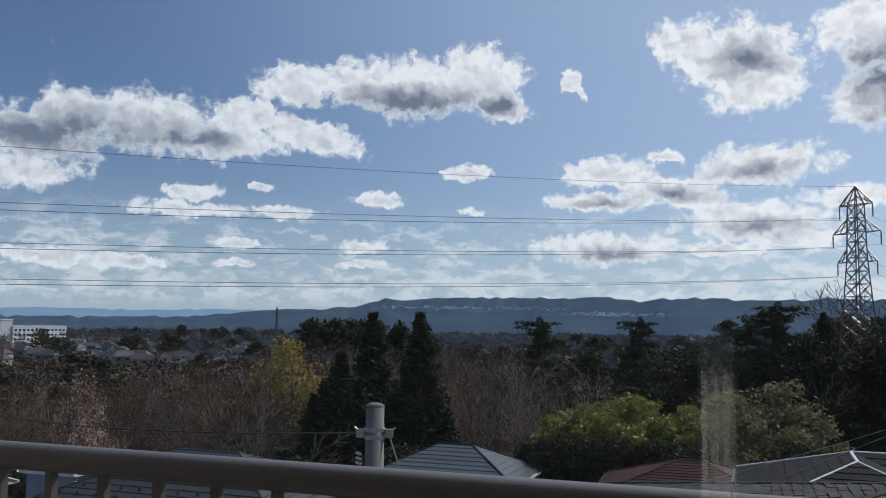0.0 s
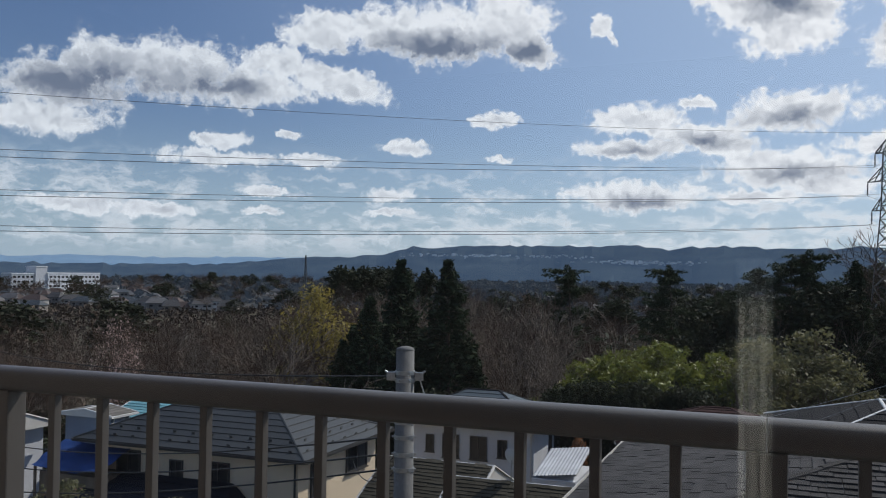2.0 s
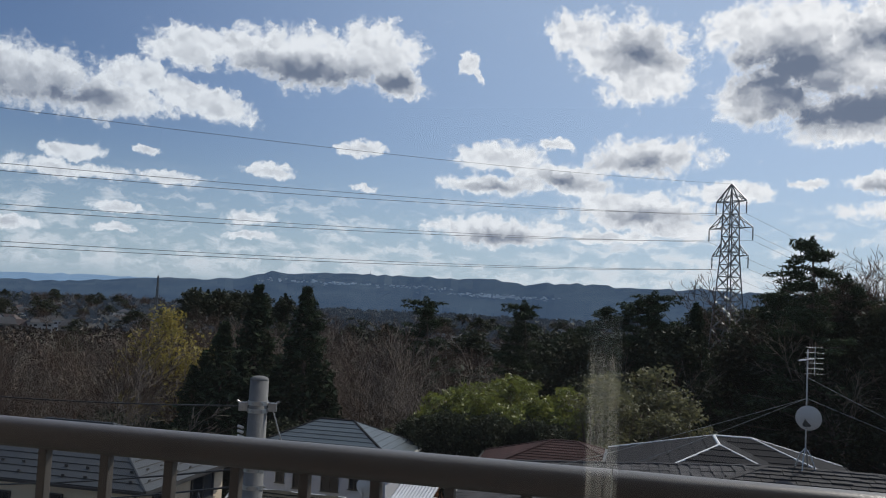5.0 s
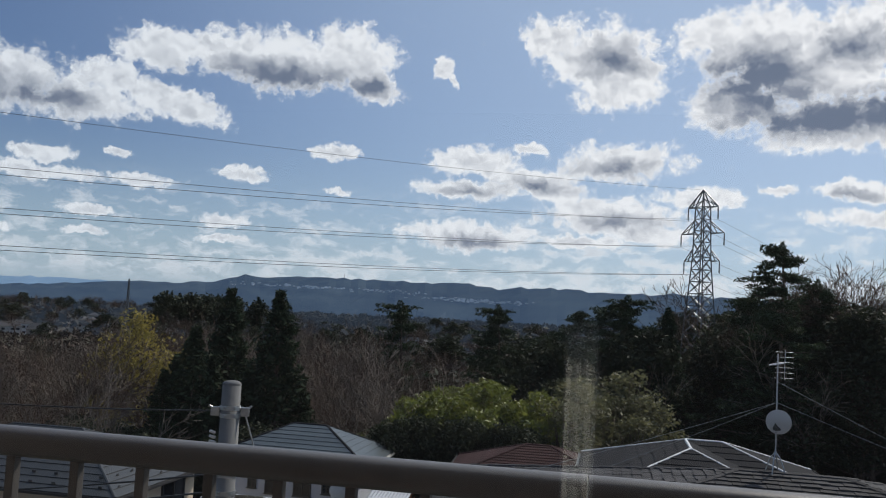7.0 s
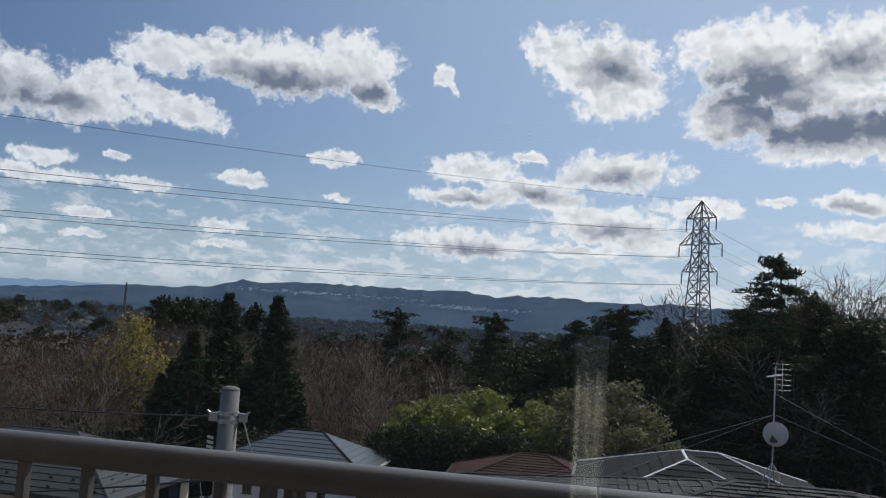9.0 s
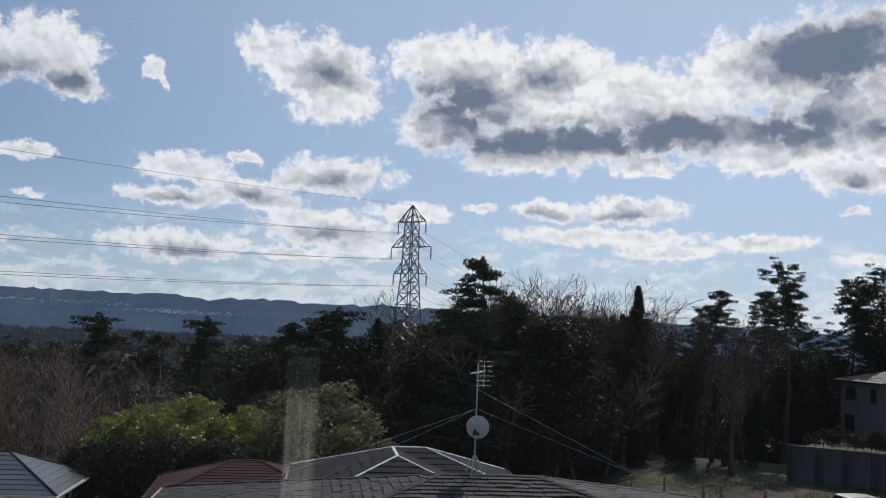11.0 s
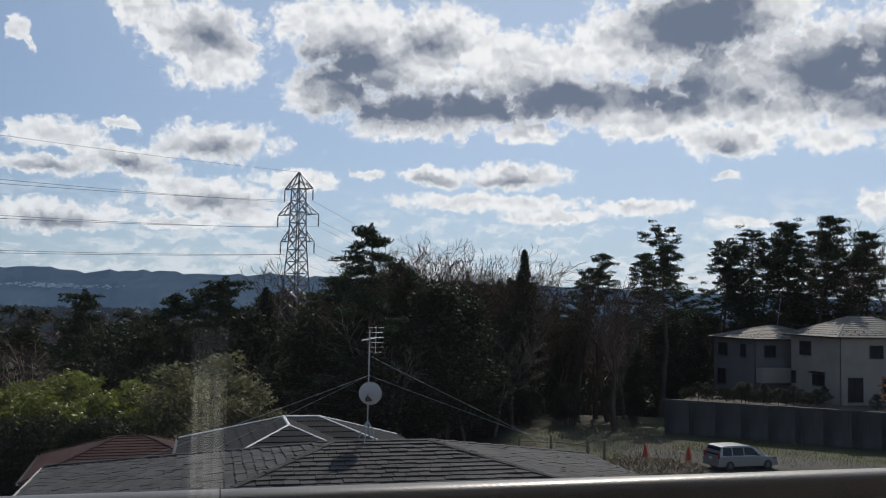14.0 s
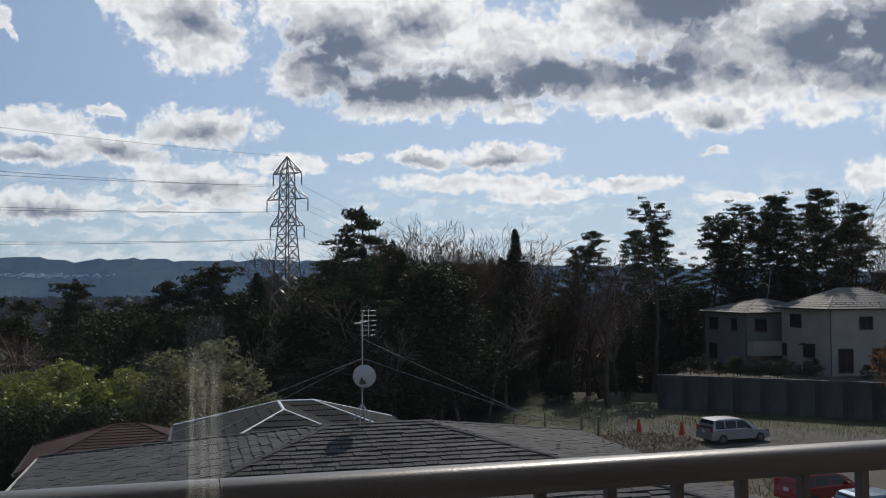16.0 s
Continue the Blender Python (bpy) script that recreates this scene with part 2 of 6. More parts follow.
def mat(name, base, rough=0.7, vary=0.25, scale=3.0, fine_scale=40.0, bump=0.15, metal=0.0, per_piece=0.0, leaf=0.0, stretch=(1, 1, 1), second=None):
    """A painted, grown or built surface: base colour with stains, grain and relief. second: a colour for larger stains."""
    m = bpy.data.materials.new(name)
    m.use_nodes = True
    t = m.node_tree
    b = t.nodes["Principled BSDF"]
    co = t.nodes.new("ShaderNodeTexCoord")
    mp = t.nodes.new("ShaderNodeMapping")
    mp.inputs["Scale"].default_value = stretch
    t.links.new(co.outputs["Object"], mp.inputs[0])
    n1, n2 = t.nodes.new("ShaderNodeTexNoise"), t.nodes.new("ShaderNodeTexNoise")
    for n, s, d in ((n1, scale, 4), (n2, fine_scale, 3)):
        n.inputs["Scale"].default_value, n.inputs["Detail"].default_value = s, d
        t.links.new(mp.outputs[0], n.inputs["Vector"])
    mix = t.nodes.new("ShaderNodeMix")
    mix.data_type = "RGBA"
    lo = tuple(max(0, c * (1 - vary)) for c in (second or base))
    hi = tuple(min(1, c * (1 + vary)) for c in base)
    ramp = t.nodes.new("ShaderNodeMapRange")
    ramp.inputs[1].default_value, ramp.inputs[2].default_value = 0.32, 0.68
    both_n = t.nodes.new("ShaderNodeMath")
    both_n.operation = "MULTIPLY_ADD"
    t.links.new(n2.outputs[0], both_n.inputs[0])
    both_n.inputs[1].default_value = 0.45
    half = t.nodes.new("ShaderNodeMath")
    half.operation = "MULTIPLY_ADD"
    t.links.new(n1.outputs[0], half.inputs[0])
    half.inputs[1].default_value, half.inputs[2].default_value = 0.75, -0.1
    t.links.new(half.outputs[0], both_n.inputs[2])
    t.links.new(both_n.outputs[0], ramp.inputs[0])
    t.links.new(ramp.outputs[0], mix.inputs[0])
    mix.inputs[6].default_value, mix.inputs[7].default_value = (*lo, 1), (*hi, 1)
    col = mix.outputs[2]
    if per_piece:
        hsv = t.nodes.new("ShaderNodeHueSaturation")
        two = t.nodes.new("ShaderNodeMath")
        two.operation = "ADD"
        t.links.new(t.nodes.new("ShaderNodeObjectInfo").outputs["Random"], two.inputs[0])
        t.links.new(t.nodes.new("ShaderNodeNewGeometry").outputs["Random Per Island"], two.inputs[1])
        fr = t.nodes.new("ShaderNodeMath")
        fr.operation = "FRACT"
        t.links.new(two.outputs[0], fr.inputs[0])
        rnd = fr.outputs[0]
        mr = t.nodes.new("ShaderNodeMapRange")
        mr.inputs[3].default_value, mr.inputs[4].default_value = 1 - per_piece, 1 + per_piece
        t.links.new(rnd, mr.inputs[0])
        t.links.new(mr.outputs[0], hsv.inputs["Value"])
        t.links.new(col, hsv.inputs["Color"])
        col = hsv.outputs[0]
    t.links.new(col, b.inputs["Base Color"])
    b.inputs["Roughness"].default_value, b.inputs["Metallic"].default_value = rough, metal
    if bump:
        bp = t.nodes.new("ShaderNodeBump")
        bp.inputs["Strength"].default_value, bp.inputs["Distance"].default_value = bump, 0.02
        t.links.new(n2.outputs[0], bp.inputs["Height"])
        t.links.new(bp.outputs[0], b.inputs["Normal"])
    if leaf:
        tr = t.nodes.new("ShaderNodeBsdfTranslucent")
        t.links.new(col, tr.inputs[0])
        ms = t.nodes.new("ShaderNodeMixShader")
        ms.inputs[0].default_value = leaf
        t.links.new(b.outputs[0], ms.inputs[1])
        t.links.new(tr.outputs[0], ms.inputs[2])
        t.links.new(ms.outputs[0], t.nodes["Material Output"].inputs["Surface"])
    return m


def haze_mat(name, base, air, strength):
    """Far land in its own colour, with the haze of kilometres of air added as emission."""
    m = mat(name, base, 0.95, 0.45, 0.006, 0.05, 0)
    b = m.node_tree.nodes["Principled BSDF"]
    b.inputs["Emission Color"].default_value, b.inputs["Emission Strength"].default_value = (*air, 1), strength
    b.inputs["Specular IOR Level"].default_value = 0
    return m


M = {
    "rail": mat("rail paint", (0.125, 0.116, 0.108), 0.40, 0.12, 6, 160, 0.05, metal=0.2),
    "concrete": mat("pole concrete", (0.20, 0.20, 0.195), 0.85, 0.3, 2.5, 60, 0.25, stretch=(1, 1, 0.4)),
    "steel": mat("galvanised steel", (0.45, 0.46, 0.47), 0.42, 0.2, 8, 70, 0.1, metal=0.8),
    "tower": mat("weathered tower steel", (0.13, 0.135, 0.14), 0.38, 0.25, 2, 30, 0.05, metal=0.6),
    "black": mat("black rubber", (0.02, 0.02, 0.022), 0.6, 0.2, 8, 60, 0.1),
    "shingle": mat("dark grey shingle", (0.048, 0.046, 0.047), 0.8, 0.4, 1.2, 55, 0.6, per_piece=0.35),
    "slate": mat("brown grey slate", (0.055, 0.05, 0.038), 0.85, 0.35, 1.0, 45, 0.45, per_piece=0.2),
    "green_metal": mat("green grey metal roof", (0.038, 0.039, 0.036), 0.42, 0.18, 0.8, 30, 0.08, per_piece=0.08),
    "blue_metal": mat("blue grey glazed metal roof", (0.075, 0.092, 0.098), 0.32, 0.18, 0.8, 30, 0.06, per_piece=0.1),
    "dark_metal": mat("dark metal roof", (0.022, 0.022, 0.024), 0.9, 0.2, 0.8, 30, 0.08, per_piece=0.08),
    "navy_metal": mat("navy metal roof", (0.02, 0.022, 0.032), 0.7, 0.2, 0.8, 30, 0.08),
    "teal_metal": mat("teal metal roof", (0.16, 0.36, 0.40), 0.4, 0.2, 0.8, 20, 0.08, per_piece=0.1),
    "brown_tile": mat("maroon brown tile", (0.055, 0.028, 0.026), 0.85, 0.3, 0.9, 30, 0.2, per_piece=0.18),
    "grey_tile": mat("grey metal tile", (0.17, 0.158, 0.14), 0.6, 0.2, 0.8, 26, 0.1, per_piece=0.1),
    "ridge_white": mat("white ridge cap", (0.72, 0.72, 0.70), 0.45, 0.1, 3, 40, 0.05),
    "cream": mat("cream render", (0.74, 0.61, 0.44), 0.85, 0.10, 0.7, 50, 0.2),
    "cream_dull": mat("pale cream siding", (0.38, 0.34, 0.28), 0.8, 0.12, 0.7, 40, 0.15),
    "white_wall": mat("off white siding", (0.60, 0.62, 0.66), 0.75, 0.10, 0.8, 40, 0.12),
    "grey_wall": mat("grey mauve siding", (0.19, 0.18, 0.18), 0.8, 0.12, 0.8, 40, 0.12),
    "blue_wall": mat("pale blue siding", (0.26, 0.31, 0.40), 0.75, 0.12, 0.8, 40, 0.12),
    "tarp": mat("blue sheet", (0.02, 0.05, 0.17), 0.6, 0.25, 1.2, 14, 0.4),
    "sheet": mat("pale corrugated sheet", (0.55, 0.56, 0.57), 0.4, 0.2, 1.2, 20, 0.15),
    "rwall": mat("stained retaining concrete", (0.12, 0.12, 0.115), 0.9, 0.45, 0.9, 20, 0.3, stretch=(1, 1, 0.2), second=(0.03, 0.03, 0.029)),
    "frame": mat("dark window frame", (0.05, 0.048, 0.045), 0.4, 0.1, 5, 50, 0.03),
    "frame_pale": mat("pale window frame", (0.6, 0.58, 0.54), 0.45, 0.1, 5, 50, 0.03),
    "bark": mat("grey brown bark", (0.13, 0.10, 0.08), 0.9, 0.35, 1.5, 14, 0.6, stretch=(1, 1, 0.3)),
    "twig": mat("russet twigs", (0.10, 0.07, 0.053), 0.9, 0.4, 0.5, 6, 0, per_piece=0.25),
    "twig_pale": mat("pale twigs", (0.20, 0.165, 0.135), 0.9, 0.35, 0.5, 6, 0, per_piece=0.25),
    "cedar": mat("cedar sprays", (0.035, 0.05, 0.026), 0.8, 0.4, 0.5, 5, 0, per_piece=0.4, leaf=0.12),
    "pine": mat("pine needles", (0.045, 0.062, 0.032), 0.8, 0.4, 0.5, 5, 0, per_piece=0.4, leaf=0.15),
    "evergreen": mat("dark evergreen leaves", (0.042, 0.048, 0.027), 0.6, 0.4, 0.4, 5, 0, per_piece=0.45, leaf=0.2),
    "bamboo": mat("bamboo leaves", (0.195, 0.21, 0.045), 0.5, 0.35, 0.3, 4, 0, per_piece=0.5, leaf=0.32),
    "olive": mat("young olive leaves", (0.14, 0.135, 0.065), 0.7, 0.35, 0.4, 4, 0, per_piece=0.4, leaf=0.4),
    "yellow_leaf": mat("yellow spring leaves", (0.31, 0.25, 0.06), 0.7, 0.35, 0.4, 4, 0, per_piece=0.35, leaf=0.4),
    "cherry": mat("pale pink blossom", (0.50, 0.36, 0.31), 0.8, 0.25, 0.4, 4, 0, per_piece=0.3, leaf=0.35),
    "pink": mat("deep pink blossom", (0.55, 0.20, 0.26), 0.8, 0.25, 0.4, 4, 0, per_piece=0.35, leaf=0.35),
    "russet": mat("russet leaves", (0.18, 0.085, 0.04), 0.8, 0.3, 0.4, 4, 0, per_piece=0.35, leaf=0.3),
    "grass": mat("spring grass", (0.10, 0.13, 0.035), 0.9, 0.35, 0.4, 6, 0, per_piece=0.35, leaf=0.25),
    "culm": mat("bamboo culm", (0.20, 0.22, 0.08), 0.5, 0.25, 1, 9, 0.1),
    "silver": mat("silver car paint", (0.33, 0.335, 0.35), 0.3, 0.05, 3, 90, 0.0, metal=0.7),
    "red": mat("red car paint", (0.30, 0.015, 0.02), 0.22, 0.08, 3, 90, 0.0),
    "bluegrey": mat("blue grey car paint", (0.18, 0.25, 0.30), 0.25, 0.08, 3, 90, 0.0, metal=0.4),
    "cone": mat("orange red plastic", (0.55, 0.06, 0.02), 0.5, 0.12, 5, 50, 0.05),
    "wood": mat("weathered wood", (0.22, 0.17, 0.12), 0.85, 0.3, 2, 20, 0.4, stretch=(1, 1, 0.2)),
    "straw": mat("dry stems", (0.22, 0.17, 0.11), 0.9, 0.35, 1, 10, 0, per_piece=0.35),
    "soil": mat("dry soil", (0.075, 0.062, 0.046), 0.95, 0.35, 0.8, 12, 0.5),
    "asphalt": mat("old asphalt", (0.055, 0.055, 0.057), 0.9, 0.3, 0.6, 40, 0.4),
    "balcony": mat("grey balcony floor", (0.16, 0.16, 0.16), 0.8, 0.2, 2, 40, 0.2),
    "town": mat("mixed house walls", (0.45, 0.43, 0.40), 0.85, 0.2, 0.1, 2, 0, per_piece=0.3),
    "town_roof": mat("mixed house roofs", (0.10, 0.095, 0.10), 0.6, 0.3, 0.1, 2, 0, per_piece=0.5),
    "white_big": mat("white institution wall", (0.80, 0.82, 0.85), 0.8, 0.05, 0.05, 1, 0),
    "lamp": mat("red lamp lens", (0.35, 0.02, 0.02), 0.3, 0.05, 9, 90, 0),
    "plate": mat("white plate", (0.7, 0.7, 0.68), 0.5, 0.05, 9, 90, 0),
    "dish": mat("white dish enamel", (0.70, 0.70, 0.69), 0.45, 0.1, 4, 60, 0.05),
}


for dull in ("shingle", "slate", "brown_tile", "dark_metal", "navy_metal", "grey_tile", "concrete", "tarp", "ground", "cedar", "pine", "evergreen", "twig", "twig_pale", "bark", "rwall"):
    if dull in M:
        M[dull].node_tree.nodes["Principled BSDF"].inputs["Specular IOR Level"].default_value = 0.10


M["shingle"].node_tree.nodes["Principled BSDF"].inputs["Specular IOR Level"].default_value = 0.22


def glass_mat(name, tint, rough=0.06):
    m = mat(name, tint, rough, 0.12, 1.5, 9, 0)
    m.node_tree.nodes["Principled BSDF"].inputs["Specular IOR Level"].default_value = 0.25
    return m




def pane_mat():
    """A slightly dusty window pane: clear, a few per cent of mirror, a trace of dust that scatters the light."""
    m = bpy.data.materials.new("dusty window pane")
    m.use_nodes = True
    t = m.node_tree
    t.nodes.clear()
    clear, gloss, dust = t.nodes.new("ShaderNodeBsdfTransparent"), t.nodes.new("ShaderNodeBsdfGlossy"), t.nodes.new("ShaderNodeBsdfTranslucent")
    gloss.inputs["Roughness"].default_value = 0.0
    dust.inputs[0].default_value = (0.8, 0.85, 0.95, 1)
    a, b, out = t.nodes.new("ShaderNodeMixShader"), t.nodes.new("ShaderNodeMixShader"), t.nodes.new("ShaderNodeOutputMaterial")
    a.inputs[0].default_value, b.inputs[0].default_value = 0.06, 0.0016
    t.links.new(clear.outputs[0], a.inputs[1])
    t.links.new(gloss.outputs[0], a.inputs[2])
    t.links.new(a.outputs[0], b.inputs[1])
    t.links.new(dust.outputs[0], b.inputs[2])
    t.links.new(b.outputs[0], out.inputs[0])
    return m


M["pane"] = pane_mat()
M["glass"] = glass_mat("dark window glass", (0.022, 0.026, 0.032))
# blue emission stands in for the haze before the far land
M["hill"] = haze_mat("wooded hills with haze glow", (0.042, 0.052, 0.048), (0.085, 0.165, 0.34), 0.30)
M["hill_far"] = haze_mat("far hills with haze glow", (0.04, 0.05, 0.06), (0.22, 0.36, 0.55), 0.72)
M["hill_town"] = haze_mat("hill houses with haze glow", (0.5, 0.5, 0.5), (0.2, 0.3, 0.45), 0.25)

# the ground: grass, dry soil and gravel in drifts
g = M["ground"] = mat("ground cover", (0.062, 0.066, 0.03), 0.95, 0.3, 0.12, 3.0, 0.6, second=(0.085, 0.066, 0.046))

# ---- builders ----
E1, E2 = Vector((0.9406, -0.3397, 0)), Vector((0.3397, 0.9406, 0))    # along and across the street
STREET = -19.85                                                         # degrees of that turn


def at(az, d, z=0.0):
    """A place by its bearing from the balcony (degrees right of +y), its distance and its height."""
    return Vector((d * math.sin(radians(az)), d * math.cos(radians(az)), z))


def mesh_of(name, verts, faces, material, smooth=False):
    me = bpy.data.meshes.new(name)
    me.from_pydata([tuple(v) for v in verts], [], [tuple(q) for q in faces])
    me.materials.append(material)
    if smooth:
        me.polygons.foreach_set("use_smooth", [True] * len(me.polygons))
    return me


def thing(name, m, label, category, group="", kind=""):
    ob = new(name)
    ob.matrix_world = m
    ob.empty_display_size = 0.2
    return tagged(ob, label, category, group, kind)


def child(name, me, parent, label="", m=None, kind=""):
    ob = new(name, me)
    ob.parent = parent
    if m is not None:
        ob.matrix_basis = m
    return tagged(ob, label, kind=kind)


def part(name, bm, material, parent, label="", m=None, smooth=False):
    me = bpy.data.meshes.new(name)
    bm.to_mesh(me)
    bm.free()
    me.materials.append(material)
    if smooth:
        me.polygons.foreach_set("use_smooth", [True] * len(me.polygons))
    return child(name, me, parent, label, m)


def box(sx, sy, sz, bevel=0.0, at_base=False, bm=None, m=None):
    bm = bm or bmesh.new()
    made = bmesh.ops.create_cube(bm, size=1, matrix=(m or Matrix()) @ Matrix.Translation((0, 0, sz / 2 if at_base else 0)) @ Matrix.Diagonal((sx, sy, sz, 1)))
    if bevel:
        es = list({e for v in made["verts"] for e in v.link_edges})
        bmesh.ops.bevel(bm, geom=es, offset=bevel, segments=2, affect="EDGES", profile=0.6)
    return bm


def rod(bm, a, b, r0, r1=None, n=8):
    a, b = Vector(a), Vector(b)
    q = (b - a).to_track_quat("Z", "Y").to_matrix().to_4x4()
    bmesh.ops.create_cone(bm, segments=n, radius1=r0, radius2=r0 if r1 is None else r1, depth=(b - a).length, cap_ends=True, matrix=Matrix.Translation((a + b) / 2) @ q)
    return bm


def sweep(profile, path):
    """Verts and faces of a closed profile (x, z) carried along straight points."""
    vs, fs, n = [], [], len(profile)
    for i, p in enumerate(path):
        p = Vector(p)
        d = (Vector(path[min(i + 1, len(path) - 1)]) - Vector(path[max(i - 1, 0)])).normalized()
        side = d.cross(Vector((0, 0, 1))).normalized()
        up = side.cross(d)
        vs += [p + side * x + up * z for x, z in profile]
    for i in range(len(path) - 1):
        fs += [(i * n + k, i * n + (k + 1) % n, (i + 1) * n + (k + 1) % n, (i + 1) * n + k) for k in range(n)]
    fs += [tuple(range(n - 1, -1, -1)), tuple(range((len(path) - 1) * n, len(path) * n))]
    return vs, fs


def ring(r, n=6, sx=1.0):
    return [(r * sx * math.cos(2 * math.pi * k / n), r * math.sin(2 * math.pi * k / n)) for k in range(n)]


def sag(a, b, drop, n=14):
    a, b = Vector(a), Vector(b)
    return [a.lerp(b, k / n) - Vector((0, 0, drop * 4 * (k / n) * (1 - k / n))) for k in range(n + 1)]


def cable(name, a, b, drop, r, label, group="cables", material=None):
    vs, fs = sweep(ring(r, 5), sag(a, b, drop))
    ob = new(name, mesh_of(name, vs, fs, material or M["black"]))
    return tagged(ob, label, "cable", group)


# ---- ground ----


def ground_z(x, y):
    d, az = math.hypot(x, y), math.degrees(math.atan2(x, y))
    s = min(1, max(0, (40 - az) / 14))                 # 1 on the falling side, 0 on the level lot
    if not -90 < az < 130:
        s = 0
    fall = -0.4 - 2.6 * min(1, max(0, (d - 18) / 24)) - 7.0 * min(1, max(0, (d - 42) / 60)) if d > 18 else -0.4 * max(0, (d - 6) / 12)
    lot = 0.0 if d < 88 else -10.0 * min(1, (d - 88) / 60)
    z = s * fall + (1 - s) * lot
    if d > 30:
        z += 0.25 * noise.noise((x * 0.05, y * 0.05, 0)) * min(1, d / 80)
    if d > 700:
        z += -6 * min(1, (d - 700) / 1500)
    return z


vs, fs = [(0, 0, 0)], []
radii = [2.5 * 1.075 ** k for k in range(105)]
radii = [r for r in radii if r < 4850] + [4900]
NA = 220
for r in radii:
    for k in range(NA):
        a = 2 * math.pi * k / NA
        x, y = r * math.sin(a), r * math.cos(a)
        vs.append((x, y, ground_z(x, y)))
for k in range(NA):
    fs.append((0, 1 + (k + 1) % NA, 1 + k))
for i in range(len(radii) - 1):
    for k in range(NA):
        a, b = 1 + i * NA + k, 1 + i * NA + (k + 1) % NA
        fs.append((a, b, b + NA, a + NA))
tagged(new("ground", mesh_of("ground", vs, fs, M["ground"], True)), "grassy and earthy ground falling into a valley", "ground", kind="structure")


def hills(name, d0, d1, crest, seed, material, label, rough, deep):
    """A wooded range between two distances; crest(az) gives its elevation in degrees."""
    n, rows, vs, fs = 420, 14, [], []
    for j in range(rows + 1):
        k = j / rows
        for i in range(n + 1):
            az = -75 + 200 * i / n
            d = d0 + (d1 - d0) * k
            top = 10 + d1 * math.tan(radians(crest(az)))
            fold = noise.fractal((az * 0.30, k * 2.6, seed), 0.8, 2.1, 6)
            z = -22 + (top + 22) * (k ** 0.8) * (1 + deep * fold * (1 - k)) + rough * k * noise.fractal((az * 1.6, k * 3, seed + 4), 0.7, 2.2, 4)
            p = at(az, d * (1 + 0.05 * fold * (1 - k)), z)
            vs.append(p)
    for j in range(rows):
        for i in range(n):
            a = j * (n + 1) + i
            fs.append((a, a + 1, a + n + 2, a + n + 1))
    return tagged(new(name, mesh_of(name, vs, fs, material)), label, "hills", kind="structure")


def along(points, x):
    for (a, p), (b, q) in zip(points, points[1:]):
        if x <= b:
            return p + (q - p) * max(0, (x - a) / (b - a))
    return points[-1][1]


NEAR_CREST = [(-75, 0.2), (-24, 0.25), (-17, 0.30), (-14.3, 0.48), (-10.8, 0.82), (-8, 0.92), (-5.5, 1.05), (-4.7, 1.42), (-3.6, 1.62), (-2.2, 1.56), (-0.4, 1.72), (2.5, 1.78), (6.1, 1.80), (7.2, 1.74), (9.9, 1.88), (10.8, 1.86), (11.9, 1.66), (13.0, 1.62), (13.7, 1.74), (16.7, 1.86), (18.6, 1.69), (21.5, 1.70), (23.8, 1.82), (30, 1.65), (46, 1.3), (66, 0.7), (125, 0.4)]
hills("hill_range", 2300, 3300, lambda a: along(NEAR_CREST, a), 3.0, M["hill"], "dark wooded ridge across the valley, tinted by blue haze glow", 9, 0.5)
hills("backdrop_hills", 4200, 4850, lambda a: 0.74 + 0.22 * noise.noise((a * 0.12, 5, 0)) + 0.20 * noise.noise((a * 0.35, 9, 0)), 9.0, M["hill_far"], "far mountains paled by blue haze glow", 8, 0.1)
rng = random.Random(4)
vs, fs = [], []
for k in range(300):
    az = rng.gauss(10.8, 2.2) if k % 3 else rng.uniform(-4.5, 8)
    el = rng.gauss(0.76, 0.07) if k % 3 else rng.gauss(1.12, 0.06)
    d, s = 2870 + rng.uniform(-60, 60), rng.uniform(1.6, 3.8)
    c = at(az, d - 160, 10 + (d - 160) * math.tan(radians(el)))
    b = len(vs)
    vs += [c + Vector((sx * s * rng.uniform(0.6, 1.4), sy * s, sz * s * 0.55)) for sx in (-1, 1) for sy in (-1, 1) for sz in (-1, 1)]
    fs += [(b, b + 1, b + 3, b + 2), (b + 4, b + 6, b + 7, b + 5), (b, b + 4, b + 5, b + 1), (b + 2, b + 3, b + 7, b + 6), (b + 1, b + 5, b + 7, b + 3)]
tagged(new("hillside_houses", mesh_of("hillside_houses", vs, fs, M["hill_town"])), "pale hillside houses scattered on the far ridge", "houses", kind="stuff")

# ---- balcony ----
RAIL_P, RAIL_TOP, JOINT = 1.427, 9.791, -0.028
base = E2 * RAIL_P + E1 * JOINT
balcony = thing("balcony_railing", Matrix.Translation(base + Vector((0, 0, RAIL_TOP - 1.1))) @ pose(0, 0, 0, 0, 0, STREET), "grey brown painted metal balcony railing with slim balusters", "railing")
prof = []
for k in range(28):
    a = 2 * math.pi * k / 28
    prof.append((0.031 * math.copysign(abs(math.cos(a)) ** 0.72, math.cos(a)), -0.0255 + 0.0255 * math.copysign(abs(math.sin(a)) ** 0.72, math.sin(a))))
for a, b in ((-6.0, -0.0012), (0.0012, 5.0)):
    vs, fs = sweep(prof, [(a, 0, 1.1), (a + 0.0006, 0, 1.1), (a + 0.0012, 0, 1.1), (b - 0.0012, 0, 1.1), (b - 0.0006, 0, 1.1), (b, 0, 1.1)])
    child("handrail", mesh_of("handrail", vs, fs, M["rail"], True), balcony)
